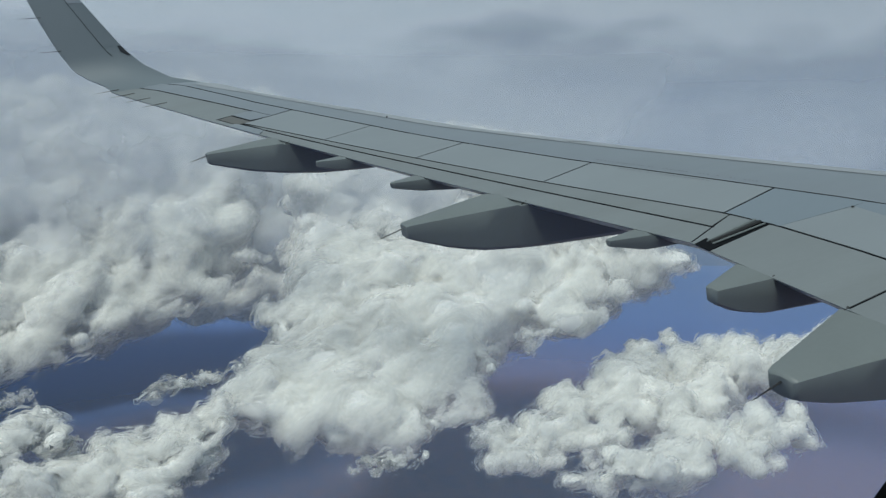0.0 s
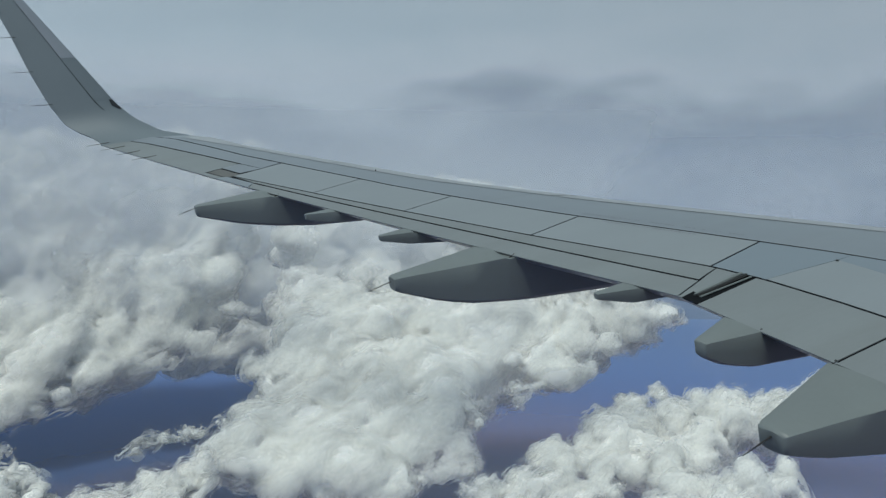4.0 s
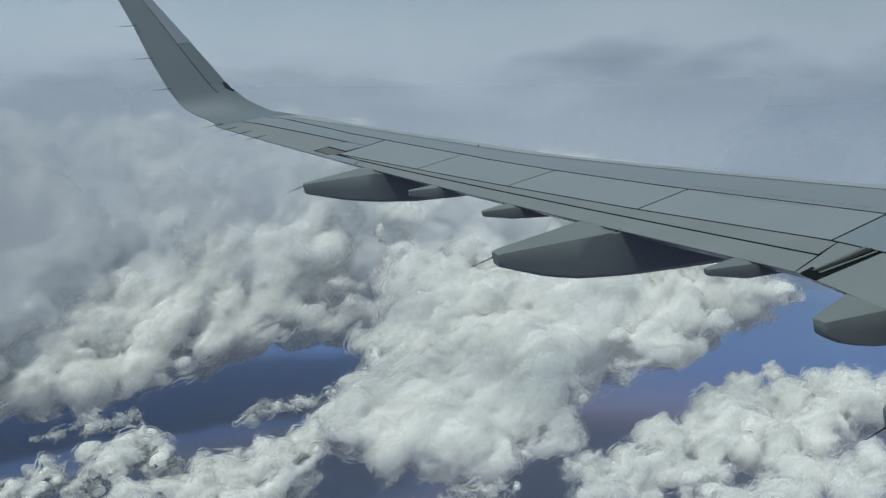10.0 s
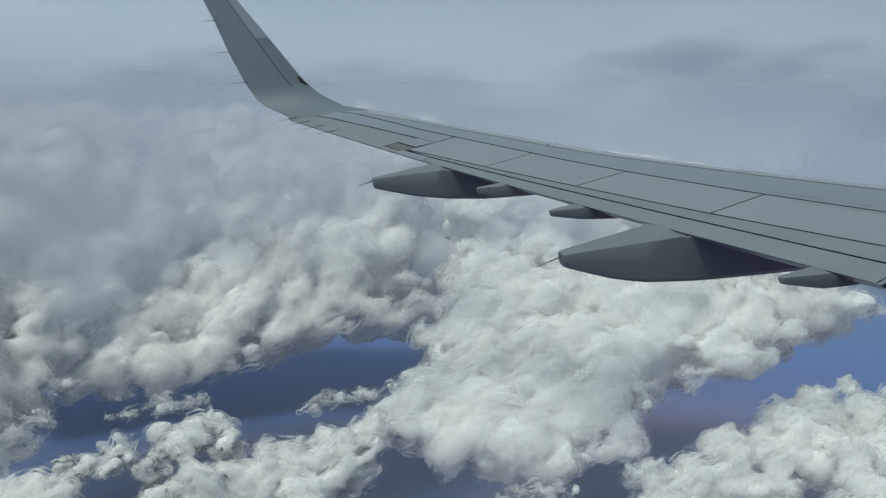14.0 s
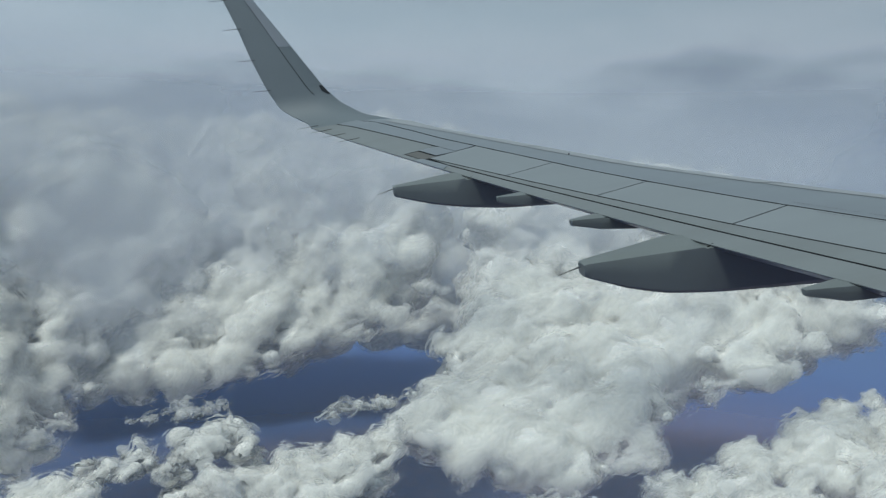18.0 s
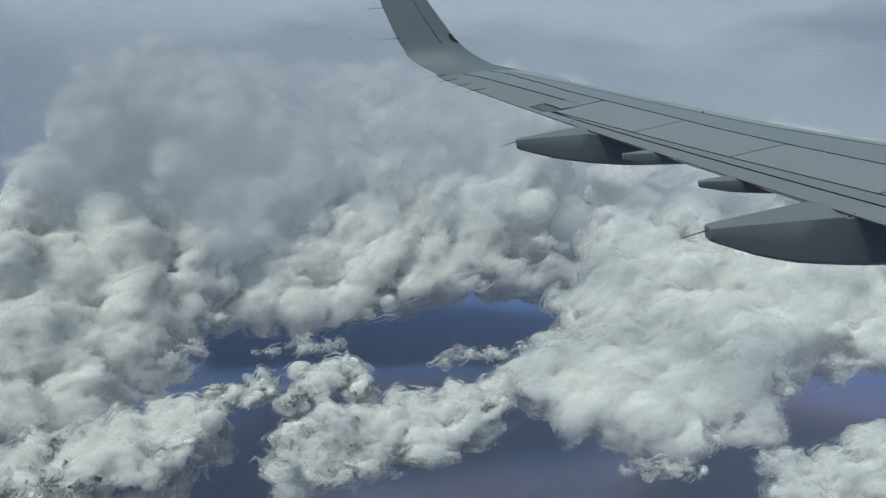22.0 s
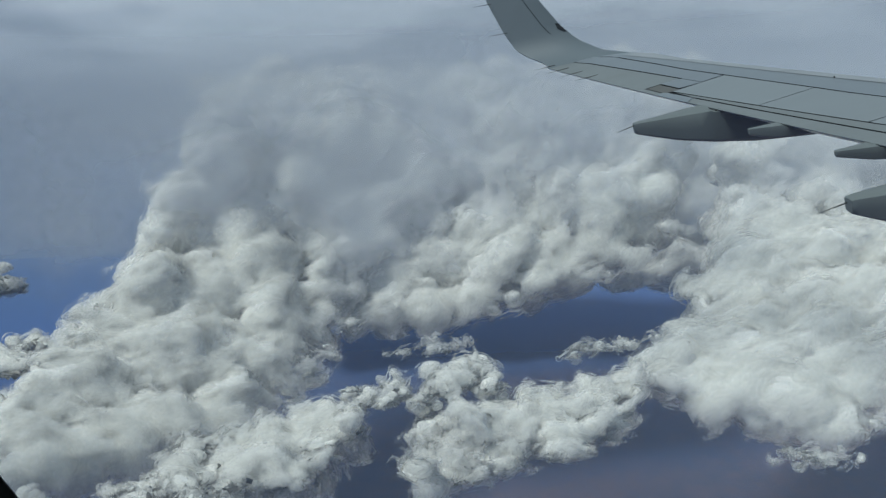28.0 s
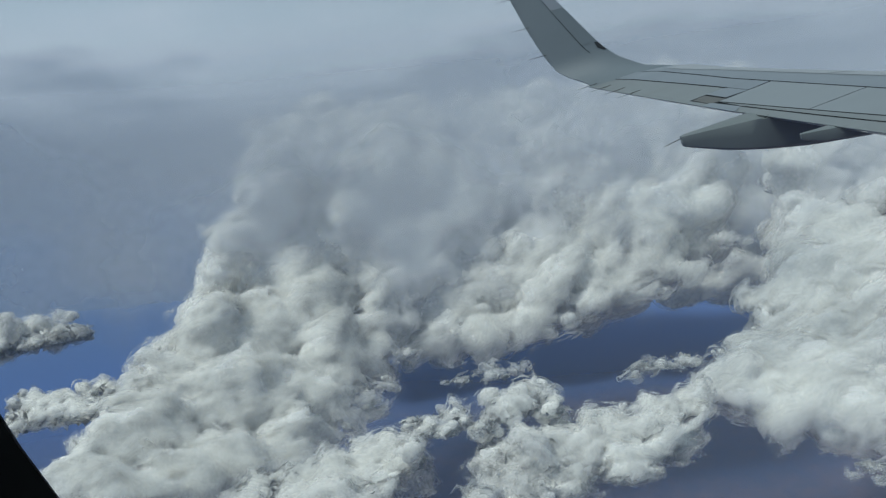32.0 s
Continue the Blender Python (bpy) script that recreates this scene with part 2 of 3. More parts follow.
def line(points):
    """A piecewise straight function through (y, x) points."""
    ys, xs = [p[0] for p in points], [p[1] for p in points]
    return lambda y: float(np.interp(y, ys, xs))


# ---- ground and painted haze ----
GROUND_Z = -850.0


def disc(r, rings, seg):
    verts, faces = [(0, 0, 0)], []
    for i in range(1, rings + 1):
        rr = r * (i / rings) ** 1.5
        verts += [(rr * math.cos(2 * math.pi * j / seg), rr * math.sin(2 * math.pi * j / seg), 0) for j in range(seg)]
    for j in range(seg):
        faces.append((0, 1 + j, 1 + (j + 1) % seg))
        for i in range(rings - 1):
            a, b = 1 + i * seg, 1 + (i + 1) * seg
            faces.append((a + j, b + j, b + (j + 1) % seg, a + (j + 1) % seg))
    return verts, faces


ground = new("ground", mesh_of("ground", *disc(9000, 24, 96), ground_material()))
ground.location.z = GROUND_Z
tagged(ground, "hazy blue and reddish-brown plain far below the clouds", "ground", kind="structure")

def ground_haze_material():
    """Blue distance haze painted on a sheet, denser and paler over the farther plain."""
    m = bpy.data.materials.new("painted_distance_haze")
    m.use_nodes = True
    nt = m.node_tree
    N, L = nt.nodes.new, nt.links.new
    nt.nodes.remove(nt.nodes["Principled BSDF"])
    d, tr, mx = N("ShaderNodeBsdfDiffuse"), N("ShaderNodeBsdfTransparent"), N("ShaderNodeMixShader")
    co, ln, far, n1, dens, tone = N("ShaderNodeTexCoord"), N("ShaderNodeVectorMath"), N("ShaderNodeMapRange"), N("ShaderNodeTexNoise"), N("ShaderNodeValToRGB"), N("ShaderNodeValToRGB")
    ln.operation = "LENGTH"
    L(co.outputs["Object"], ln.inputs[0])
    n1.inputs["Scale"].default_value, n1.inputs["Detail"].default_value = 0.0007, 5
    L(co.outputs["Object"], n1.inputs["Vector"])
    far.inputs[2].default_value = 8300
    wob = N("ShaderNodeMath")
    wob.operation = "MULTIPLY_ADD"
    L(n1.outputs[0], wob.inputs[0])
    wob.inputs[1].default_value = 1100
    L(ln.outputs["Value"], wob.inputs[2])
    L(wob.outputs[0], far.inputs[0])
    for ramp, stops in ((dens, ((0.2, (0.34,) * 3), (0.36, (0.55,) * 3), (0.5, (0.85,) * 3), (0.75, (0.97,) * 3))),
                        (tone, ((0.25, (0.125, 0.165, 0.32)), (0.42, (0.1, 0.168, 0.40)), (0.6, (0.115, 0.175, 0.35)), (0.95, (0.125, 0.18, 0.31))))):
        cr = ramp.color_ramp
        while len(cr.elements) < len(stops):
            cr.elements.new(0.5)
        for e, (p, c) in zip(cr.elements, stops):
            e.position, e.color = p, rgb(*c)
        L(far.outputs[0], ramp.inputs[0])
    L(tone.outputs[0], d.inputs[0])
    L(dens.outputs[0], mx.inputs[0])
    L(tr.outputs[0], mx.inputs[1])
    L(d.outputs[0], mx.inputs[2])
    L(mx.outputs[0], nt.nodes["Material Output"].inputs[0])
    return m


# distance haze put into the sheet's colour and opacity, growing from the origin
distance_haze_sheet = new("distance_haze_sheet", mesh_of("distance_haze_sheet", *disc(9000, 24, 96), ground_haze_material()))
distance_haze_sheet.location.z = GROUND_Z + 45
tagged(distance_haze_sheet, "sheet over the plain with painted blue distance haze", "haze", kind="structure")
# air haze painted as one thin blue sheet between the eye and the clouds
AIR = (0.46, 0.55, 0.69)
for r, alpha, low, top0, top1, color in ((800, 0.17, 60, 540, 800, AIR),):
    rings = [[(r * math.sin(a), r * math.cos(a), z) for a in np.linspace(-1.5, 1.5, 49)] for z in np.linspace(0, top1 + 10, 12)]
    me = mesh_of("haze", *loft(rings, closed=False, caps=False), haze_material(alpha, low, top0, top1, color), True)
    hz = new("air_haze_sheet", me)
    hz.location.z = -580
    tagged(hz, "thin blue sheet before the clouds with painted air haze", "haze", group="haze banks", kind="structure")


def veil_material(low, high, most, reach=None, color=(0.60, 0.625, 0.68)):
    """A soft grey veil of high cloud with haze painted in: torn by noise, thin below and dense above."""
    m = bpy.data.materials.new("grey_veil")
    m.use_nodes = True
    nt = m.node_tree
    N, L = nt.nodes.new, nt.links.new
    nt.nodes.remove(nt.nodes["Principled BSDF"])
    d, tl, both, tr, mx = N("ShaderNodeBsdfDiffuse"), N("ShaderNodeBsdfTranslucent"), N("ShaderNodeMixShader"), N("ShaderNodeBsdfTransparent"), N("ShaderNodeMixShader")
    for b in (d, tl):
        b.inputs[0].default_value = rgb(*color)
    co, sep, ramp, n1, wob = N("ShaderNodeTexCoord"), N("ShaderNodeSeparateXYZ"), N("ShaderNodeMapRange"), N("ShaderNodeTexNoise"), N("ShaderNodeMath")
    L(co.outputs["Object"], sep.inputs[0])
    n1.inputs["Scale"].default_value, n1.inputs["Detail"].default_value, n1.inputs["Roughness"].default_value = 0.0032, 7, 0.52
    L(co.outputs["Object"], n1.inputs["Vector"])
    wob.operation = "MULTIPLY_ADD"
    L(n1.outputs[0], wob.inputs[0])
    wob.inputs[1].default_value = 900
    L(sep.outputs["Z"], wob.inputs[2])
    ramp.interpolation_type = "SMOOTHSTEP"
    ramp.inputs[1].default_value, ramp.inputs[2].default_value, ramp.inputs[4].default_value = low, high, most
    L(wob.outputs[0], ramp.inputs[0])
    fade, dens = N("ShaderNodeMapRange"), N("ShaderNodeMath")
    fade.interpolation_type = "SMOOTHSTEP"
    fade.inputs[1].default_value, fade.inputs[2].default_value, fade.inputs[3].default_value, fade.inputs[4].default_value = 0, 230, 1, 0.06
    L(sep.outputs["Z"], fade.inputs[0])
    dens.operation = "MULTIPLY"
    L(ramp.outputs[0], dens.inputs[0])
    L(fade.outputs[0], dens.inputs[1])
    last = dens.outputs[0]
    if reach:
        side = N("ShaderNodeMath")
        side.operation = "MULTIPLY_ADD"
        L(n1.outputs[0], side.inputs[0])
        side.inputs[1].default_value = 260
        L(sep.outputs["X"], side.inputs[2])
        for x0, x1 in (reach[:2], reach[2:]):
            edge, prod = N("ShaderNodeMapRange"), N("ShaderNodeMath")
            edge.interpolation_type = "SMOOTHSTEP"
            edge.inputs[1].default_value, edge.inputs[2].default_value = x0 + 130, x1 + 130
            L(side.outputs[0], edge.inputs[0])
            prod.operation = "MULTIPLY"
            L(last, prod.inputs[0])
            L(edge.outputs[0], prod.inputs[1])
            last = prod.outputs[0]
    L(last, mx.inputs[0])
    L(d.outputs[0], both.inputs[1])
    L(tl.outputs[0], both.inputs[2])
    L(tr.outputs[0], mx.inputs[1])
    L(both.outputs[0], mx.inputs[2])
    both.inputs[0].default_value = 0.5
    L(mx.outputs[0], nt.nodes["Material Output"].inputs[0])
    return m


# the grey sheets also paint haze and shade over the towers' upper parts
for r, a0, a1, mat in ((2000, -1.4, 1.4, veil_material(30, 470, 0.84)), (1330, -0.5, 0.7, veil_material(205, 440, 0.74, (-660, -380, 440, 200), (0.67, 0.69, 0.74))), (1060, -1.4, 1.4, veil_material(320, 540, 0.62))):
    rings = [[(-(r + 0.4 * z) * math.sin(a), (r + 0.4 * z) * math.cos(a), z) for a in np.linspace(a0, a1, 57)] for z in np.linspace(-420, 900, 23)]
    veil = new("cloud_veil", mesh_of("cloud_veil", *loft(rings, closed=False, caps=False), mat, True))
    tagged(veil, "soft grey veil of high cloud, also painted haze and shade over the towers", "cloud", group="cloud veils", kind="structure")

# ---- the aircraft: x towards the nose, y out along the wing, z up ----
EYE_IN_CRAFT = Vector((-11.2706, 1.7534, 0.0))
CRAFT = Matrix(((0.98163, 0.0, -0.19081, 0), (-0.01633, 0.99633, -0.08399, 0), (0.19011, 0.08557, 0.97803, 0), (0, 0, 0, 1))) @ Matrix.Translation(-EYE_IN_CRAFT)


def wing_z(y):
    return -2.438 + 0.0922 * (y - 2) + 0.00202 * (y - 2) ** 2


trail = line([(1.9, 7.2), (6.3, 7.2), (16.55, 10.49), (16.68, 10.58), (16.93, 10.78)])
lead = line([(1.9, 0.5), (5.0, 2.49), (7.0, 3.78), (9.0, 5.06), (11.0, 6.23), (13.0, 7.23), (14.5, 7.99), (15.5, 8.52), (16.5, 8.95), (16.93, 9.6)])
hinge = line([(1.9, 4.3), (4.5, 4.95), (6.21, 5.54), (7.27, 6.00), (8.64, 6.63), (9.99, 7.19), (11.47, 7.75), (13.84, 8.69), (14.95, 9.06), (16.62, 9.62)])
spoil = line([(1.9, 6.25), (5.48, 6.39), (6.1, 6.45), (6.58, 6.56), (8.24, 7.27), (9.84, 7.91), (11.3, 8.49), (12.86, 9.12)])
flapf = line([(6.0, 6.7), (6.36, 6.83), (12.3, 8.97), (13.0, 9.22)])
ailer = line([(12.8, 8.64), (13.43, 8.87), (16.72, 10.1)])

wing = new("airplane_wing")
wing.matrix_world = CRAFT
tagged(wing, "pale grey swept airliner wing with an upturned winglet", "wing")



def camber(y, aft):
    """How far the outer wing rises ahead of its trailing edge."""
    return 0.055 * min(1.2, max(0.0, (trail(y) - aft) / 0.9)) * min(1.0, max(0.0, (y - 11) / 3.5)) * (1 - min(1.0, max(0.0, (y - 15.9) / 0.6)))


# stations from the root out and up round the bend: y, z, slope, leading edge, trailing edge
BEND_Y, BEND_R, TOP = 16.55, 0.9, radians(74)


def stations():
    out = []
    for y in sorted(list(np.arange(1.9, 16.4, 0.33)) + [6.3, 16.5]):
        out.append((y, wing_z(y), math.atan(0.0922 + 0.00404 * (y - 2)), lead(y), trail(y), True))
    a0 = math.atan(0.0922 + 0.00404 * (BEND_Y - 2))
    cy, cz = BEND_Y - BEND_R * math.sin(a0), wing_z(BEND_Y) + BEND_R * math.cos(a0)
    le = line([(-0.62, 8.98), (-0.51, 9.42), (-0.26, 9.80), (0.0, 10.04), (0.96, 10.57), (1.82, 11.06), (2.2, 11.3), (2.4, 11.55)])
    te = line([(-0.62, 10.5), (-0.55, 10.58), (-0.42, 10.78), (-0.25, 10.97), (0.11, 11.14), (0.7, 11.32), (1.31, 11.46), (1.87, 11.62), (2.4, 11.76)])
    for a in np.linspace(a0, TOP, 16):
        z = cz - BEND_R * math.cos(a)
        out.append((cy + BEND_R * math.sin(a), z, a, le(z), te(z), False))
    y0, z0 = out[-1][0], out[-1][1]
    for s in np.linspace(0.12, 2.28, 14):
        z = z0 + s * math.sin(TOP)
        out.append((y0 + s * math.cos(TOP), z, TOP, le(z), te(z), False))
    return out


def section(st):
    """A closed ring round the wing at a station: over the top from the trailing edge, back underneath."""
    y, z, a, xl, xt, deep = st
    c = xt - xl
    pts = []
    s_h = (xt - hinge(y)) / c if deep else 0.3
    drop = 0.010 if deep else 0.0
    flat = 0.45
    bow = c * (float(np.interp(y, (14.8, 16.5), (0.12, 0.05))) if deep else 0.085)
    top = [(0.0, drop), (s_h * 0.5, drop), (s_h - 0.012 / c, drop), (s_h, 0.0)] + [(s_h + (1 - s_h) * f, 0.0) for f in (0.08, 0.18, 0.3, 0.42, 0.54, 0.66, 0.77, 0.86, 0.93, 0.975, 0.995)]
    for s, dz in top:
        k = max(0.0, (s - flat) / (1 - flat))
        pts.append((s, -dz - bow * k ** 2.3))
    for s in (1.0, 0.985, 0.95, 0.88, 0.75, 0.6, 0.45, 0.3, 0.15, 0.03, 0.0):
        k = max(0.0, (s - flat) / (1 - flat))
        low = -0.011 - (0.085 if deep else 0.05) * c * math.sin(math.pi * min(1, s ** 0.8)) ** 0.8 - bow * 0.9 * k ** 2.3
        pts.append((s, min(low, -0.015) if s < 0.97 else -bow * k ** 2.3 - 0.02))
    n = (-math.sin(a), math.cos(a))
    up = [camber(y, xt - s * c) if deep else 0.0 for s, h in pts]
    return [(-(xt - s * c), y + h * n[0], z + h * n[1] + k) for (s, h), k in zip(pts, up)]


ST = stations()
main = [s for s in ST if s[0] <= 16.56 and s[5]]
bent = [ST[len(main) - 1]] + ST[len(main):]
part("wing_skin", mesh_of("wing_skin", *loft([section(s) for s in main]), PAINT, True), wing)
bent = [(*s[:5], False) for s in bent]
winglet = part("winglet", mesh_of("winglet", *loft([section(s) for s in bent]), WINGLET, True), wing, "upturned grey winglet")


def panel(name, mat, front, rear, yf, yr, label="", gap=0.009, lift=0.0, nu=12, nv=4, thick=0.006):
    """A plate flush with the wing's upper side between two spanwise lines."""
    verts, faces = [], []
    for low in (0, 1):
        for j in range(nv + 1):
            v = j / nv
            for i in range(nu + 1):
                u = i / nu
                a, b = yf[0] + (yr[0] - yf[0]) * v, yf[1] + (yr[1] - yf[1]) * v
                y = a + gap + (b - a - 2 * gap) * u
                x0, x1 = front(y) + gap * 1.3 + (0.012 if front is hinge else 0), rear(y) - gap * 1.3 if rear is not trail else trail(y) + 0.006
                edge = 0.002 if (i in (0, nu) or j in (0, nv)) else 0.0
                verts.append((-(x0 + (x1 - x0) * v), y, wing_z(y) + camber(y, x0 + (x1 - x0) * v) + lift - edge - low * thick))
    n = (nu + 1) * (nv + 1)
    for j in range(nv):
        for i in range(nu):
            q = (j * (nu + 1) + i, j * (nu + 1) + i + 1, (j + 1) * (nu + 1) + i + 1, (j + 1) * (nu + 1) + i)
            faces += [q, tuple(k + n for k in reversed(q))]
    rim = [i for i in range(nu)] + [j * (nu + 1) + nu for j in range(nv)] + [nv * (nu + 1) + i for i in range(nu, 0, -1)] + [j * (nu + 1) for j in range(nv, 0, -1)]
    for k in range(len(rim)):
        a, b = rim[k], rim[(k + 1) % len(rim)]
        faces.append((a, b, b + n, a + n))
    return part(name, mesh_of(name, verts, faces, mat, True), wing, label)


# dark seal under all the joints
panel("joint_seal", GAP, lambda y: hinge(y) - 0.002, lambda y: trail(y) - 0.02, (1.95, 16.45), (1.95, 16.4), "dark seal in the joints", gap=0.002, lift=-0.0075, nu=60, nv=6, thick=0.001)
JF, JR = [3.3, 6.75, 8.42, 10.0, 11.48, 13.0], [3.1, 6.58, 8.24, 9.84, 11.3, 12.86]
front_strip = line([(1.9, 5.67), (7.0, 5.67)])
panel("inboard_spoiler", PANEL, front_strip, spoil, (1.95, 6.045), (1.95, 6.105), "inboard spoiler, lighter grey", gap=0.0008, nu=30)
panel("fixed_panel", FIXED, hinge, front_strip, (1.95, 6.04), (1.95, 6.045), gap=0.0005, lift=-0.0004, nu=30)
panel("fixed_panel", FIXED, hinge, spoil, (6.031, 6.75), (6.097, 6.58))
for i in range(1, 5):
    panel("spoiler", PANEL, hinge, spoil, (JF[i], JF[i + 1]), (JR[i], JR[i + 1]))
panel("shroud_panel", FLAP, spoil, flapf, (6.52, 12.8), (6.42, 12.3), gap=0.006, lift=-0.001, nu=26)
panel("outboard_flap", FLAP, flapf, trail, (6.40, 12.3), (6.27, 12.16), "outboard flap, retracted", gap=0.012, lift=-0.0012, nu=26)
panel("flap_edge_panel", FLAP, spoil, trail, (6.33, 6.52), (6.21, 6.27), gap=0.004, lift=-0.001)
panel("inboard_flap", FLAP, spoil, trail, (4.95, 6.18), (4.9, 6.08), "inboard flap, retracted", gap=0.010, lift=-0.0012)
panel("inboard_flap", FLAP, spoil, trail, (1.9, 4.95), (1.9, 4.9), "inner part of the inboard flap", gap=0.010, lift=-0.0012)
panel("aileron", FLAP, ailer, trail, (13.43, 16.72), (13.35, 16.55), "aileron near the wing tip", gap=0.012, nu=18)
panel("tip_panel", PAINT, hinge, ailer, (13.02, 16.62), (12.95, 16.72), gap=0.009, nu=18)
panel("tip_edge_panel", PAINT, flapf, trail, (12.3, 12.95), (12.16, 12.9), gap=0.006, lift=-0.0012)
panel("tip_edge_panel", PAINT, ailer, lambda y: trail(y) - 0.34, (12.95, 13.43), (12.95, 13.43), gap=0.001, lift=-0.0012)
panel("seal_strip", SEAL, lambda y: trail(y) - 0.30, lambda y: trail(y) - 0.10, (12.84, 13.38), (12.88, 13.34), "brownish seal strip beside the aileron", gap=0.0008, lift=-0.001)
panel("tip_edge_panel", FLAP, lambda y: trail(y) - 0.08, trail, (12.90, 13.43), (12.9, 13.40), gap=0.001, lift=-0.0012)

def seam(label, fn, y0, y1, wide, lift=0.0014):
    panel("joint_line", GAP, lambda y: fn(y) - wide / 2, lambda y: fn(y) + wide / 2, (y0, y1), (y0, y1), label, gap=0.0, lift=lift, nu=40, nv=1, thick=0.009)


seam("dark joint line along the spoiler hinges", lambda y: hinge(y) + 0.008, 1.96, 16.42, 0.02)
seam("dark joint line ahead of the aileron", ailer, 13.4, 16.68, 0.028)
seam("dark joint line behind the spoilers", spoil, 6.14, 12.8, 0.02)
seam("dark joint line ahead of the outboard flap", flapf, 6.40, 12.28, 0.02)
seam("dark joint line ahead of the inboard flap", spoil, 1.96, 6.10, 0.020)

# slot between the flaps: dark well and three rails
for y0, y1, m, r in ((6.20, 6.15, FAIRING, 0.008), (6.25, 6.18, RUBBER, 0.016), (6.30, 6.205, FAIRING, 0.012)):
    v, f = rod((-6.50, y0, wing_z(y0) + 0.004), (-7.10, y1, wing_z(y1) + 0.002), r, r)
    part("slot_rail", mesh_of("slot_rail", v, f, m, True), wing, "rail in the slot between the flaps")
v, f = rod((-5.70, 6.03, wing_z(6.03)), (-5.70, 6.03, wing_z(6.03) + 0.010), 0.014, 0.010, 10)
part("eyelet", mesh_of("eyelet", v, f, RUBBER, True), wing, "small dark fitting")
for y in (4.92, 5.5, 7.89, 11.55):
    v, f = rod((-trail(y) + 0.03, y, wing_z(y) - 0.005), (-trail(y) - 0.03, y - 0.01, wing_z(y) - 0.02), 0.008, 0.005, 8)
    part("hinge_fitting", mesh_of("hinge_fitting", v, f, RUBBER, True), wing, "small dark fitting at the trailing edge")
v, f = rod((-7.41, 11.81, wing_z(11.81) - 0.03), (-7.41, 11.81, wing_z(11.81) + 0.002), 0.012, 0.008, 8)
part("drain_fitting", mesh_of("drain_fitting", v, f, RUBBER, True), wing, "tiny dark fitting near the leading edge")

# a dark patch added to stand for the open notch between the flaps
panel("slot_seal", GAP, lambda y: trail(y) - 0.15, lambda y: trail(y) + 0.008, (6.10, 6.27), (6.07, 6.235), "dark patch for the notch at the mouth of the slot", gap=0.002, lift=0.0012, nu=6, nv=2)

# canoe-shaped flap track fairings
def fairing(name, y, half, tail, belly, label):
    """tail: x aft, upper and lower z of the blunt end; belly: (x aft, z) going forward."""
    low = line([(-p[0], p[1]) for p in [(tail[0], tail[2])] + belly])
    x_te = trail(y)
    run = tail[0] - x_te
    xs = [tail[0] - run * f for f in (0, 0.012, 0.04, 0.1, 0.2, 0.35, 0.5, 0.68, 0.85, 0.985)] + [x_te - 0.02]
    xs += [x for x in np.linspace(x_te - 0.1, belly[-1][0], 7)] + [belly[-1][0] - 0.3]
    rings = []
    for i, x in enumerate(xs):
        f = min(1.0, (tail[0] - x) / run)
        w = half * (0.42 + 0.78 * f)
        aft = x >= x_te
        near, far = (tail[1] + (wing_z(y + u * half) - 0.012 - tail[1]) * f if aft else wing_z(y + u * half) - 0.03 for u in (-1, 1))
        chine, ridge = near, (near + far) / 2 + (0.08 * half if aft else 0)
        bot = low(-x)
        shrink = (0.80, 0.93, 0.985)[min(i, 2)] if i < 3 else 1
        cz = (chine + bot) / 2
        prof = [(-1, near), (-0.985, near + 0.004), (-0.5, (near + ridge) / 2 + 0.02 * half), (0, ridge), (0.5, (far + ridge) / 2 + 0.02 * half), (0.985, far + 0.004), (1, far),
                (0.97, cz), (0.88, bot + 0.22 * (cz - bot)), (0.66, bot + 0.05 * (cz - bot)), (0, bot - 0.006), (-0.66, bot + 0.05 * (cz - bot)), (-0.88, bot + 0.22 * (cz - bot)), (-0.97, cz)]
        rings.append([(-x, y + u * w * shrink, cz + (z - cz) * shrink) for u, z in prof])
    return part(name, mesh_of(name, *loft(rings), FAIRING, True), wing, label)


FAIRINGS = (
    ("flap_track_fairing", 11.74, 0.19, (9.86, -1.355, -1.48), [(9.34, -1.68), (8.98, -1.775), (8.47, -1.88), (7.8, -1.96)]),
    ("flap_track_fairing", 8.10, 0.21, (8.84, -1.82, -1.94), [(8.45, -2.12), (8.17, -2.215), (7.57, -2.32), (6.56, -2.45)]),
    ("flap_track_fairing", 4.65, 0.25, (8.06, -2.24, -2.36), [(7.8, -2.46), (7.35, -2.57), (6.8, -2.66), (5.8, -2.72)]),
    ("flap_track_fairing", 5.64, 0.14, (7.61, -2.11, -2.21), [(7.45, -2.31), (7.25, -2.37), (6.6, -2.47)]),
    ("hinge_fairing", 10.44, 0.075, (8.87, -1.51, -1.57), [(8.64, -1.65), (8.22, -1.70)]),
    ("hinge_fairing", 9.20, 0.085, (8.48, -1.67, -1.72), [(8.18, -1.81), (7.79, -1.88)]),
    ("hinge_fairing", 6.67, 0.08, (7.69, -1.955, -2.00), [(7.38, -2.10), (7.03, -2.14)]),
)
for n, y, h, tl, be in FAIRINGS:
    fairing(n, y, h, tl, be, "canoe-shaped grey fairing under the flap" if n.startswith("flap") else "small teardrop fairing under the flap")


# static wicks
def wick(base, tip):
    v, f = rod(base, tip, 0.007, 0.003, 5)
    part("static_wick", mesh_of("static_wick", v, f, RUBBER), wing, "thin black static discharger")


for y, z, x in ((17.63, 1.31, 11.40), (17.45, 0.70, 11.26), (17.28, 0.11, 11.08), (17.78, 1.87, 11.56)):
    wick((-x, y - 0.02, z), (-x - 0.34, y - 0.03, z + 0.02))
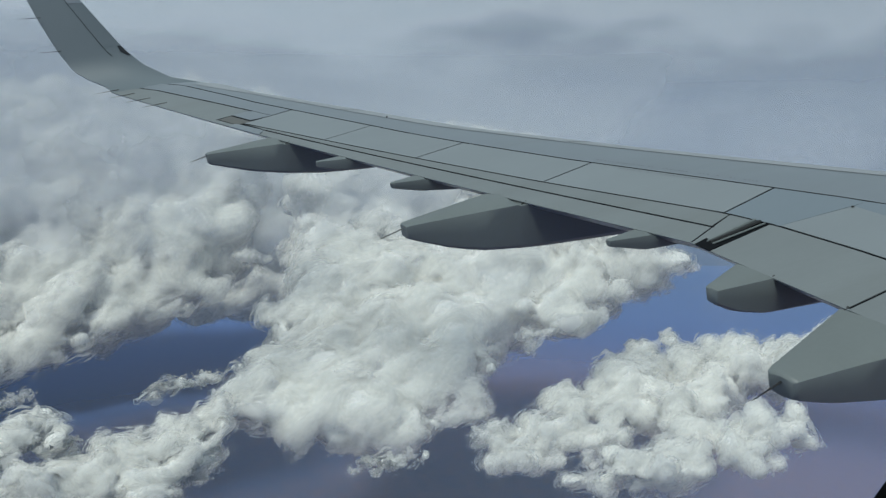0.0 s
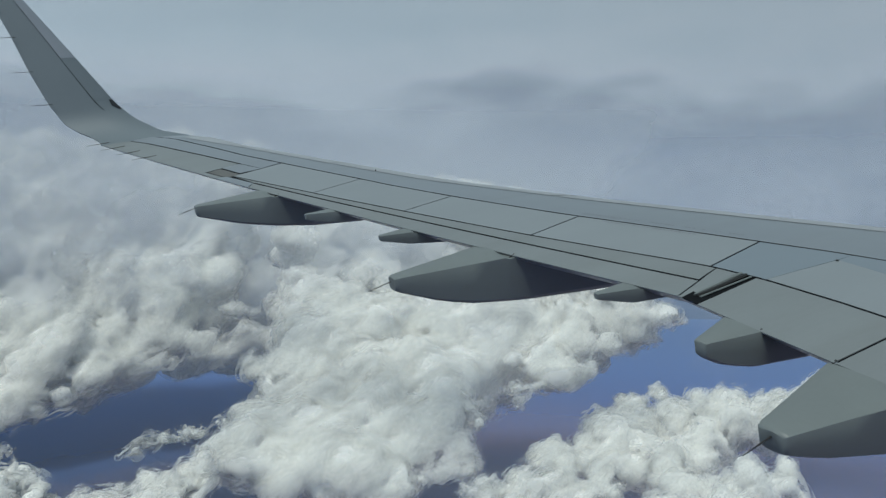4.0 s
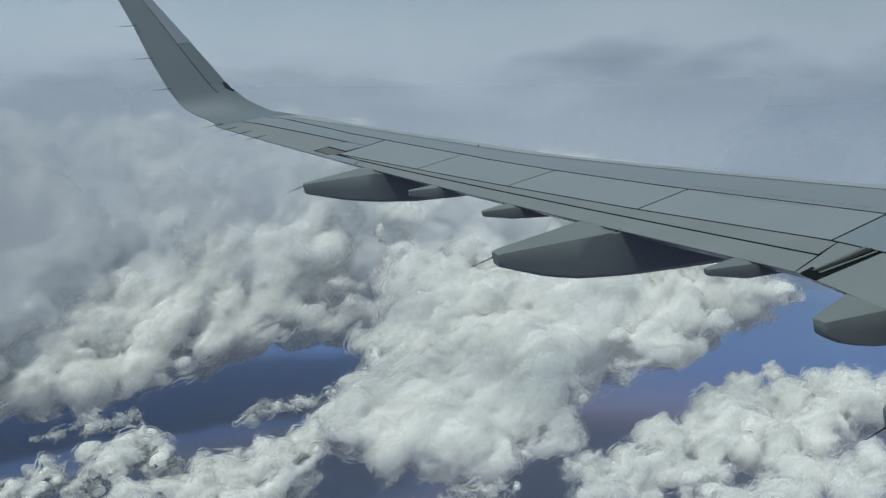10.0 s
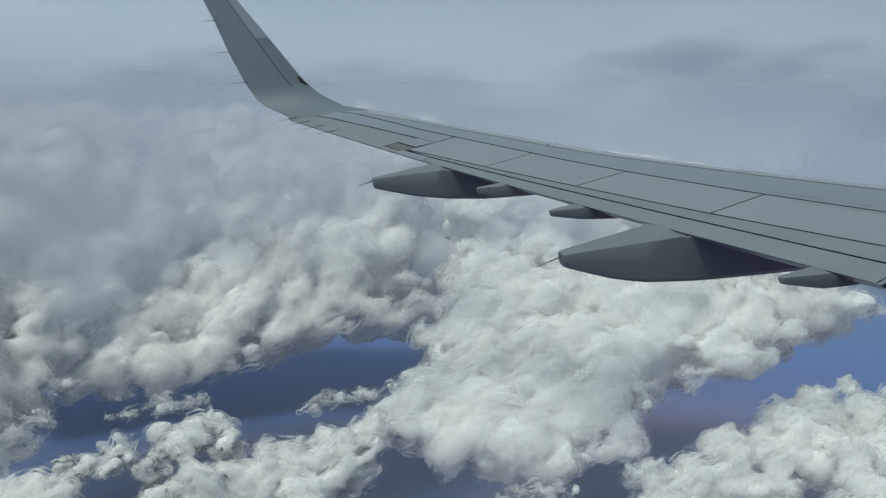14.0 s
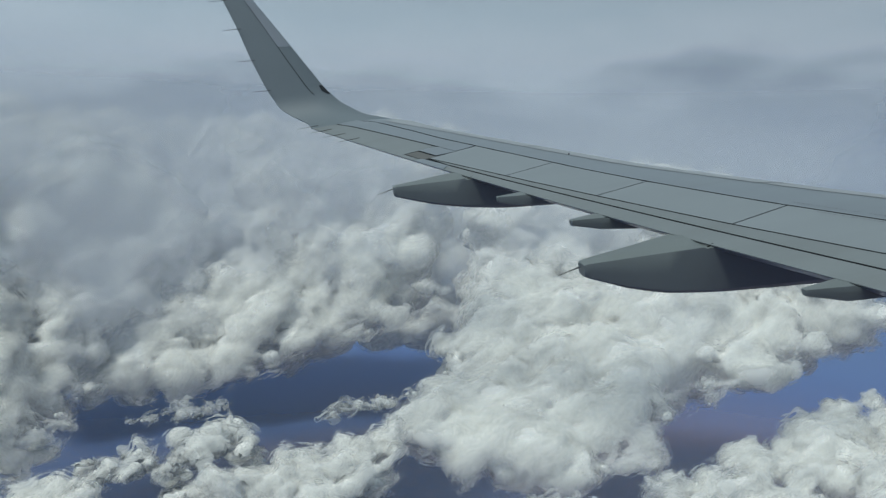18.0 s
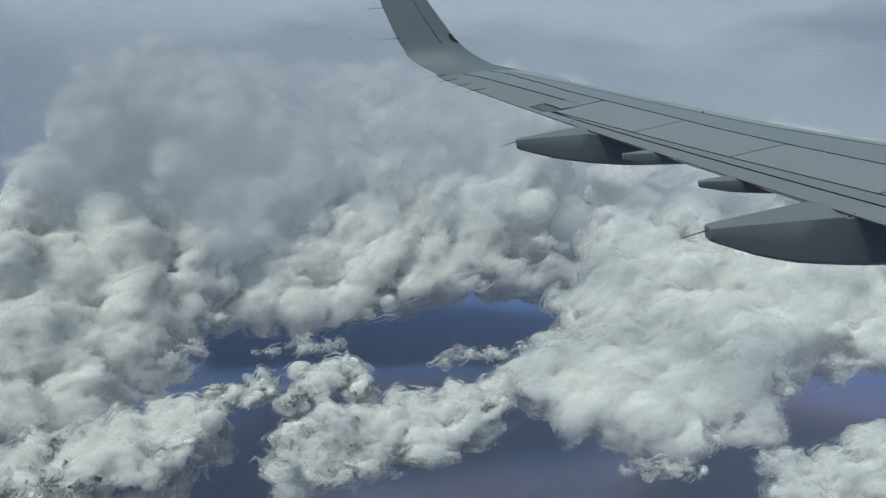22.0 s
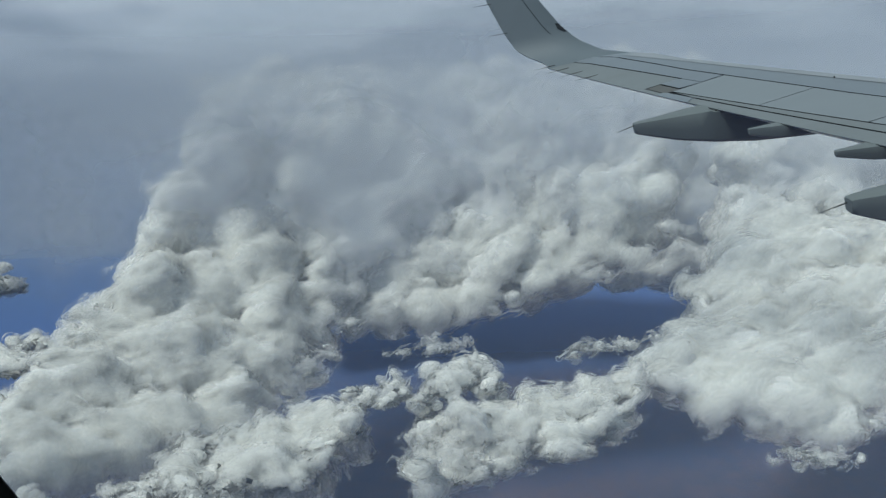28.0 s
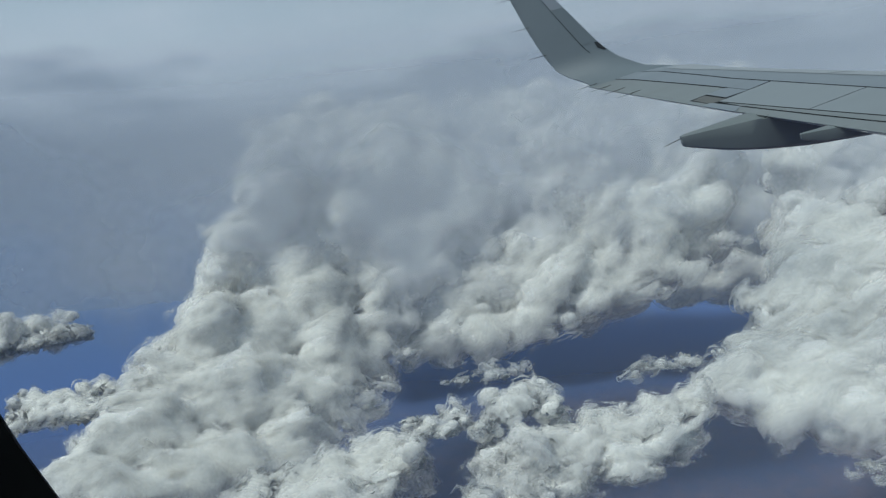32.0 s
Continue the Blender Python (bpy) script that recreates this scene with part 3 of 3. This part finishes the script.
for y in (16.62, 16.1, 15.55, 15.0):
    wick((-trail(y) + 0.18, y, wing_z(y) + 0.01), (-trail(y) - 0.2, y, wing_z(y) + 0.0))
for y, x, z in ((11.74, 9.86, -1.38), (8.10, 8.85, -1.85), (4.65, 8.06, -2.27)):
    wick((-x, y, z), (-x - 0.22, y, z - 0.04))


# leading-edge strip and light of the winglet
def winglet_strip(z0, z1, mat, label):
    pts = [s for s in bent if z0 <= s[1] <= z1]
    rings = []
    for y, z, a, xl, xt, _ in pts:
        c = xt - xl
        n = (-math.sin(a), math.cos(a))
        ring = []
        for s in (0.70, 0.78, 0.86, 0.93, 0.985):
            k = max(0.0, (s - 0.45) / 0.55)
            h = 0.004 - 0.085 * c * k ** 2.3
            ring.append((-(xt - s * c), y + h * n[0], z + h * n[1]))
        rings.append(ring)
    part("leading_edge_strip", mesh_of("leading_edge_strip", *loft(rings, closed=False, caps=False), mat, True), winglet, label)


rings = []
for y, z, a, xl, xt, _ in bent:
    if -0.15 < z < 2.5:
        c = xt - xl
        ring = []
        for s in (0.689, 0.70):
            h = 0.005 - 0.085 * c * ((s - 0.45) / 0.55) ** 2.3
            ring.append((-(xt - s * c), y - h * math.sin(a), z + h * math.cos(a)))
        rings.append(ring)
part("joint_seal", mesh_of("joint_seal", *loft(rings, closed=False, caps=False), GAP), winglet, "dark joint line")
winglet_strip(0.75, 2.5, STRIP, "pale leading-edge strip")
winglet_strip(0.02, 0.75, WINGLET, "grey leading-edge strip")
# the position light: a dark wedge of glass let into the winglet's leading edge
rings = []
for y, z, a, xl, xt, _ in bent:
    if -0.13 < z < 0.13:
        c, fit = xt - xl, 1 - (z / 0.13) ** 2
        ring = []
        for s in np.linspace(0.985 - 0.1 * fit, 0.992, 5):
            h = 0.007 - 0.085 * c * ((s - 0.45) / 0.55) ** 2.3
            ring.append((-(xt - s * c), y - h * math.sin(a), z + h * math.cos(a)))
        rings.append(ring)
part("position_light", mesh_of("position_light", *loft(rings, closed=False, caps=False), LENS, True), winglet, "dark glass of the position light")

# bare-metal slats along the leading edge
for y0, y1 in ((2.0, 5.9), (5.93, 9.3), (9.33, 12.6), (12.63, 15.9)):
    rings = []
    for y in np.linspace(y0, y1, 14):
        c, a = trail(y) - lead(y), math.atan(0.0922 + 0.00404 * (y - 2))
        bow = c * float(np.interp(y, (14.8, 16.5), (0.12, 0.05)))
        ring = []
        for s in (0.66, 0.72, 0.78, 0.85, 0.92, 0.97):
            h = 0.004 - bow * ((s - 0.45) / 0.55) ** 2.3
            aft = trail(y) - s * c
            ring.append((-aft, y - h * math.sin(a), wing_z(y) + h * math.cos(a) + camber(y, aft)))
        rings.append(ring)
    part("slat", mesh_of("slat", *loft(rings, closed=False, caps=False), SLAT, True), wing, "pale bare-metal slat")

# row of unreadable stencilled marks along the spar line
for row, (dx, y0, y1) in enumerate(((-0.10, 6.95, 8.55), (0.075, 7.25, 8.1))):
    verts, faces = [], []
    y = y0
    while y < y1:
        w = random.uniform(0.008, 0.03)
        x = hinge(y) + dx
        for q in ((0, 0), (w, 0), (w, 0.013), (0, 0.013)):
            yy = y + q[0]
            verts.append((-(hinge(yy) + dx + q[1]), yy, wing_z(yy) + 0.004))
        n = len(verts)
        faces.append((n - 4, n - 3, n - 2, n - 1))
        y += w + (random.uniform(0.008, 0.02) if random.random() < 0.9 else random.uniform(0.04, 0.1))
    part("stencil_marks", mesh_of("stencil_marks", verts, faces, MARK), wing, "row of tiny dark stencilled marks")["kind"] = "stuff"

# ---- fuselage with the window ----
fuselage = new("airplane_fuselage")
fuselage.matrix_world = CRAFT
tagged(fuselage, "white airliner fuselage with a rounded cabin window in a dark lining", "fuselage")
AXIS_Z, WIN_X = 0.0, -11.2706


def tube_point(x, th, r):
    return (x, r * math.cos(th), AXIS_Z + r * math.sin(th))


def tube(r, mat, name, label):
    x0, x1, t0 = WIN_X - 0.45, WIN_X + 0.45, 0.25
    xs = [-26, -20, -15, x0, x1, -7, -2, 4, 10]
    ths = list(np.linspace(-t0, t0, 2)) + list(np.linspace(t0, 2 * math.pi - t0, 41))[1:-1]
    verts, faces, nt_ = [], [], len(ths)
    for x in xs:
        verts += [tube_point(x, th, r) for th in ths]
    for i in range(len(xs) - 1):
        for j in range(nt_):
            if i == 3 and j == 0:
                continue
            k = (j + 1) % nt_
            faces.append((i * nt_ + j, i * nt_ + k, (i + 1) * nt_ + k, (i + 1) * nt_ + j))
    faces.append(tuple(range(nt_)))
    faces.append(tuple((len(xs) - 1) * nt_ + j for j in range(nt_)))
    return part(name, mesh_of(name, verts, faces, mat, True), fuselage, label)


def oval(r, size, n=64, grow=0.0):
    out = []
    for i in range(n):
        a = 2 * math.pi * i / n
        c, s = math.cos(a), math.sin(a)
        x = WIN_X + 0.493 * size + (1.408 * size + grow) * math.copysign(abs(c) ** 0.87, c)
        z = 0.211 * size + (1.479 * size + grow) * math.copysign(abs(s) ** 0.87, s)
        out.append((x, math.sqrt(r * r - (z - AXIS_Z) ** 2), z))
    return out


def rect_loop(r, n=64):
    out = []
    for i in range(n):
        a = 2 * math.pi * i / n
        c, s = math.cos(a), math.sin(a)
        m = max(abs(c), abs(s))
        out.append(tube_point(WIN_X + 0.45 * c / m, 0.25 * s / m, r))
    return out


tube(1.975, SKIN, "outer_skin", "white painted skin")
tube(1.893, CABIN, "cabin_lining", "dark cabin lining")
part("window_surround", mesh_of("window_surround", *loft([rect_loop(1.893), oval(1.893, 0.151, grow=0.006), oval(1.90, 0.151), oval(1.975, 0.228)], caps=False), CABIN, True), fuselage, "dark rounded window surround")
part("outer_frame", mesh_of("outer_frame", *loft([oval(1.976, 0.228), rect_loop(1.975)], caps=False), SKIN, True), fuselage, "white skin round the window")

# ---- clouds ----
def at(az, el, d):
    """A place by its bearing to the left of straight out, its height above the horizon, and its distance."""
    a, e = radians(az), radians(el)
    return Vector((-math.sin(a) * math.cos(e) * d, math.cos(a) * math.cos(e) * d, math.sin(e) * d))


TABLE = np.random.RandomState(7).permutation(256)
TABLE = np.concatenate([TABLE, TABLE, TABLE])
GRAD = np.random.RandomState(8).normal(size=(256, 3))
GRAD /= np.linalg.norm(GRAD, axis=1)[:, None]


def gnoise(p, size, seed=0):
    """Gradient noise, about -0.7 to 0.7, at the places p."""
    q = p / size + seed * 17.3
    i = np.floor(q).astype(int)
    f = q - i
    w = f * f * f * (f * (f * 6 - 15) + 10)
    out = np.zeros(len(p))
    for dx in (0, 1):
        for dy in (0, 1):
            for dz in (0, 1):
                h = TABLE[TABLE[TABLE[(i[:, 0] + dx) & 255] + ((i[:, 1] + dy) & 255)] + ((i[:, 2] + dz) & 255)]
                g = np.einsum("ij,ij->i", GRAD[h], f - np.array((dx, dy, dz)))
                out += g * np.abs(1 - dx - w[:, 0]) * np.abs(1 - dy - w[:, 1]) * np.abs(1 - dz - w[:, 2])
    return out


BALL = []


def ball():
    if not BALL:
        bm = bmesh.new()
        bmesh.ops.create_icosphere(bm, subdivisions=2, radius=1)
        BALL.append(np.array([v.co[:] for v in bm.verts]))
        BALL.append(np.array([[v.index for v in f.verts] for f in bm.faces]))
        bm.free()
    return BALL


def melted(blobs, mid, voxel, rng, grow):
    """The skin of many balls melted into one: places, smooth normals, faces."""
    bv, bf = ball()
    verts, faces = [], []
    for n, (c, r) in enumerate(blobs):
        k = np.array([rng.uniform(0.8, 1.25), rng.uniform(0.8, 1.25), rng.uniform(0.7, 1.05)])
        verts.append(bv * k * max(r + grow, 0.4 * r) + np.array(c - mid))
        faces.append(bf + n * len(bv))
    me = bpy.data.meshes.new("balls")
    me.from_pydata(np.vstack(verts).tolist(), [], np.vstack(faces).tolist())
    ob = new("balls", me)
    rm = ob.modifiers.new("melt", "REMESH")
    rm.mode, rm.voxel_size = "VOXEL", voxel
    sm = ob.modifiers.new("soften", "SMOOTH")
    sm.factor, sm.iterations = 0.5, 5
    bpy.context.view_layer.update()
    done = bpy.data.meshes.new_from_object(ob.evaluated_get(bpy.context.evaluated_depsgraph_get()))
    bpy.data.objects.remove(ob)
    bpy.data.meshes.remove(me)
    p, nrm = np.empty(len(done.vertices) * 3), np.empty(len(done.vertices) * 3)
    done.vertices.foreach_get("co", p)
    done.vertices.foreach_get("normal", nrm)
    return done, p.reshape(-1, 3), nrm.reshape(-1, 3)


def spread_normals(me, nrm, times):
    """Even out directions between neighbours on a mesh, as light evens out inside a cloud."""
    e = np.empty(len(me.edges) * 2, dtype=np.int32)
    me.edges.foreach_get("vertices", e)
    a, b = e[0::2], e[1::2]
    n = len(nrm)
    for _ in range(times):
        nrm = np.stack([nrm[:, i] + np.bincount(a, nrm[b, i], n) + np.bincount(b, nrm[a, i], n) for i in range(3)], 1)
        nrm /= np.linalg.norm(nrm, axis=1)[:, None] + 1e-9
    return nrm


def cloud(blobs, voxel, label, power=1.0, seed=0, lean=0.0, soft=0.72, knobs=0.5, thin=1, fold=0.85):
    """One cumulus: balls melted together, bent and heaped into knobs, combed into streaks low down, inside coats of mist that fray out."""
    mid = sum((b[0] for b in blobs), Vector()) / len(blobs)
    whole = new("cumulus_cloud")
    whole.location = mid
    low, high = (f(b[0].z for b in blobs) for f in (min, max))
    comb = np.array((-0.74, 0.1, -0.66))
    scale = power ** 0.6
    for name, grow, mat, vox in [("cloud_body", -6.0, CLOUD, voxel)] + [("mist_coat", out - 6.0, mat, voxel * (1.8 if power > 0.8 else 1.4)) for out, mat in (MIST if power > 0.8 else SMALL_MIST)[::thin]]:
        me, p, nrm = melted(blobs, mid, vox, random.Random(seed), grow * power)
        q = p + np.array(mid)
        tier = np.clip((q[:, 2] - low) / (high - low + 1), 0, 1)
        q[:, 2] *= 1.15
        q[:, 0] += lean * q[:, 2]
        # near the base the folds run out into slanting streaks
        streak = np.clip(1.15 - tier * 2.2, 0, 0.8)
        q -= (streak * (q @ comb))[:, None] * comb
        # folds bend the whole, finer ones heap up outwards
        for size, amp in ((260, 62), (105, 28), (44, 16)):
            p = p + amp * power * fold * np.stack([gnoise(q, size * scale, 11 + i) for i in range(3)], 1)
        h = np.zeros(len(p))
        for k, (size, amp) in enumerate(((110, 16), (56, 18), (28, 12))):
            n = gnoise(q, size * scale, k)
            h += amp * power * (knobs * (np.abs(n) * 2.0 - 0.3) + (1 - knobs) * 1.6 * n)
        if name == "mist_coat":
            h += 16 * power * gnoise(q, 34 * scale, 40 + int(grow))
        p = p + nrm * np.maximum(h * fold, -5 * power if power > 0.8 else -1.5)[:, None]
        me.vertices.foreach_set("co", p.ravel())
        me.update()
        me.materials.clear()
        me.materials.append(mat)
        me.polygons.foreach_set("use_smooth", [True] * len(me.polygons))
        fine = np.empty(len(p) * 3)
        me.vertices.foreach_get("normal", fine)
        mixed = spread_normals(me, nrm, 8) * soft + spread_normals(me, fine.reshape(-1, 3), 2) * (1 - soft)
        mixed /= np.linalg.norm(mixed, axis=1)[:, None] + 1e-9
        me.normals_split_custom_set_from_vertices(mixed.tolist())
        me.name = name
        part(name, me, whole, "thin torn coat of mist" if name == "mist_coat" else "dense ragged body of the cloud")["kind"] = "stuff"
    return tagged(whole, label, "cloud", group="cumulus clouds")


def tower(shape, count, rmin, rmax, seed, depth=260, recede=0.0, tufts=0, crumbs=0):
    """Blobs that fill an outline of rows (height angle, left bearing, right bearing, distance), with tufts blown out of the lower rim and crumbs torn off it."""
    rng = random.Random(seed)
    els = [s[0] for s in shape]
    blobs = []

    def row(el):
        return (float(np.interp(el, els, [s[i] for s in shape])) for i in (1, 2, 3))

    for _ in range(count):
        el = rng.uniform(els[0], els[-1])
        l, r, d = row(el)
        d += rng.uniform(0, depth)
        rad = (rmin + (rmax - rmin) * rng.random() ** 2) * (0.6 + 0.4 * (el - els[0]) / (els[-1] - els[0]))
        m = math.degrees(rad / d)
        if l - r < 2 * m:
            continue
        az = rng.uniform(r + m, l - m)
        blobs.append((at(az, el, d + recede * (l - az)), rad))
    for k in range(tufts):
        el = els[0] + abs(rng.gauss(0, 1.6))
        l, r, d = row(el)
        az = rng.uniform(r + 1.5, l - 1.5) if k % 3 else l - rng.uniform(1.2, 2.4)
        long = rng.uniform(0.5, 1.6)
        for n in range(9):
            f = n / 8
            blobs.append((at(az + long * f * 1.15, el - long * f * 0.62 + 0.5 + rng.gauss(0, 0.12), d + recede * (l - az) + rng.uniform(0, 40)), 26 * (1 - 0.65 * f) * rng.uniform(0.6, 1.25)))
    for k in range(crumbs):
        if k % 2:
            el = els[0] + rng.uniform(-1.1, 0.9)
            l, r, d = row(el)
            az = rng.uniform(r - 1, l + 1.5)
        else:
            el = els[0] + (els[-1] - els[0]) * rng.uniform(0, 0.45)
            l, r, d = row(el)
            az = l + rng.gauss(0.3, 0.7) if rng.random() < 0.6 else r + rng.gauss(-0.3, 0.9)
        size, long = rng.uniform(6, 17), rng.uniform(0.2, 0.9)
        for n in range(5):
            f = n / 4 - 0.5
            blobs.append((at(az + long * f, el - long * f * 0.5 + rng.gauss(0, 0.1), d + recede * (l - az)), size * (1 - abs(f)) * rng.uniform(0.6, 1.2)))
    return blobs


def heap(path, count, rmin, rmax, seed, spread=0.6, flat=0.5):
    """Blobs strewn along a path of (bearing, height angle, distance, size)."""
    rng = random.Random(seed)
    blobs = []
    for _ in range(count):
        u = rng.uniform(0, len(path) - 1)
        i = min(int(u), len(path) - 2)
        az, el, d, k = (a + (b - a) * (u - i) for a, b in zip(path[i], path[i + 1]))
        rad = rmin + (rmax - rmin) * rng.random() ** 1.6
        blobs.append((at(az, el, d) + Vector((rng.gauss(0, 1), rng.gauss(0, 1), abs(rng.gauss(0, flat)) - 0.2)) * rmax * k * spread, rad * k))
    return blobs


balls = tower([(-20.2, -16, -24, 1190), (-19.2, -9.5, -27, 1220), (-17.4, -12.5, -28.5, 1280), (-14, -14, -32, 1400), (-11, -14.5, -40, 1500), (-8, -14.5, -44, 1620), (-3, -14.5, -37, 1750), (-0.8, -16, -34, 1820)], 1300, 26, 82, 1, tufts=70, crumbs=120)
cloud(balls, 5.2, "bright towering cumulus with a ragged white skirt", seed=1, lean=0.8, knobs=0.3)
balls = tower([(-22, 35, 19, 1150), (-19, 36.5, 17, 1230), (-16, 33, 14, 1320), (-13, 30, 8, 1450), (-8, 27, 3, 1560), (-3, 23, 3, 1640), (1.2, 21, 5, 1690)], 1300, 26, 82, 2, recede=9, tufts=60, crumbs=110)
cloud(balls, 5.4, "towering white cumulus with a crisp knobbly edge", seed=2, lean=0.8, soft=0.86, knobs=0.3, fold=0.6)
balls = tower([(-14.8, 10, 3, 1640), (-13, 11, -4, 1680), (-10.5, 11, -9.5, 1720), (-8, 10, -12.5, 1760), (-3, 9.5, -13.5, 1810), (0.5, 8.5, -13, 1860)], 650, 30, 86, 3, depth=200, tufts=50, crumbs=80)
cloud(balls, 6.2, "pale tower of cumulus between two brighter ones", seed=3, lean=0.6, soft=0.86, knobs=0.3, fold=0.55)
balls = tower([(-12, 22, -22, 2450), (-7, 22, -24, 2500), (-2, 22, -22, 2600), (2.0, 22, -16, 2700)], 480, 70, 130, 6, depth=300)
cloud(balls, 13.0, "broad grey mass of cloud behind the veil", power=1.2, seed=6, lean=0.4, thin=3)
PUFF, HEAP, STREAK = "small ragged cumulus over the dark plain", "knobbly heap of bright cumulus over the dark plain", "thin streak of broken cumulus"
for k, (path, size, count, label) in enumerate((
    ([(24, -25, 1060, 0.9), (18, -23.5, 1080, 0.9), (13, -22.6, 1090, 0.6)], 50, 80, HEAP),
    ([(12, -21.2, 1100, 0.4), (9.5, -20.0, 1120, 0.7), (7, -18.6, 1150, 0.4)], 30, 34, PUFF),
    ([(7, -25.5, 1040, 0.5), (3.5, -24.4, 1050, 0.7), (0, -23.2, 1080, 0.9), (-3, -22.0, 1110, 1.0), (-5.5, -21.2, 1120, 0.75), (-7.5, -20.4, 1140, 0.35)], 50, 110, HEAP),
    ([(5.5, -20.6, 1110, 0.5), (3.5, -19.6, 1130, 0.8), (1.5, -18.6, 1160, 0.5)], 36, 30, PUFF),
    ([(-5, -17.2, 1230, 0.3), (-8, -16.3, 1250, 0.6), (-11, -15.8, 1260, 0.4)], 26, 30, STREAK),
    ([(-31, -23.3, 1120, 0.5), (-35, -21.2, 1180, 0.65), (-39, -19.2, 1270, 0.85), (-43, -17.2, 1370, 1.0), (-47, -15.4, 1400, 1.1), (-52, -14.4, 1400, 0.9)], 52, 130, HEAP),
    ([(-37, -24.5, 1080, 0.5), (-41, -22.8, 1110, 0.8), (-46, -21.2, 1160, 0.9), (-50, -20.2, 1180, 0.6)], 46, 60, HEAP),
    ([(37, -24.6, 1060, 0.3), (35.5, -24, 1070, 0.7), (34, -23.4, 1080, 0.3)], 28, 24, PUFF),
    ([(43, -10, 2200, 1.2), (39, -9.4, 2200, 1.0), (35, -10.2, 2150, 0.6)], 60, 60, "low bank of white cumulus beyond the plain"),
    ([(-20, -23.6, 1100, 0.4), (-22, -23, 1110, 0.7), (-24, -22.6, 1120, 0.4)], 22, 24, PUFF),
    ([(9, -17.2, 1300, 0.4), (6, -16.8, 1310, 0.7), (3, -16.6, 1320, 0.4)], 20, 26, STREAK),
    ([(33, -14.5, 1500, 0.5), (36, -14.2, 1520, 1.0), (39, -14.6, 1530, 0.5)], 36, 44, STREAK),
)):
    wide = {STREAK: 1.9, PUFF: 1.3}.get(label, 1.3)
    cloud(heap(path, round(count * 1.8), size * 0.22, size * 0.7, 60 + k, spread=wide, flat=0.4 if wide < 1.5 else 0.16), 3.2 if size < 50 else 3.8, label, power=0.55 if size < 40 else 0.7, seed=40 + k, lean=0.6, soft=0.8, knobs=0.65, thin=1 if size > 48 else 2)
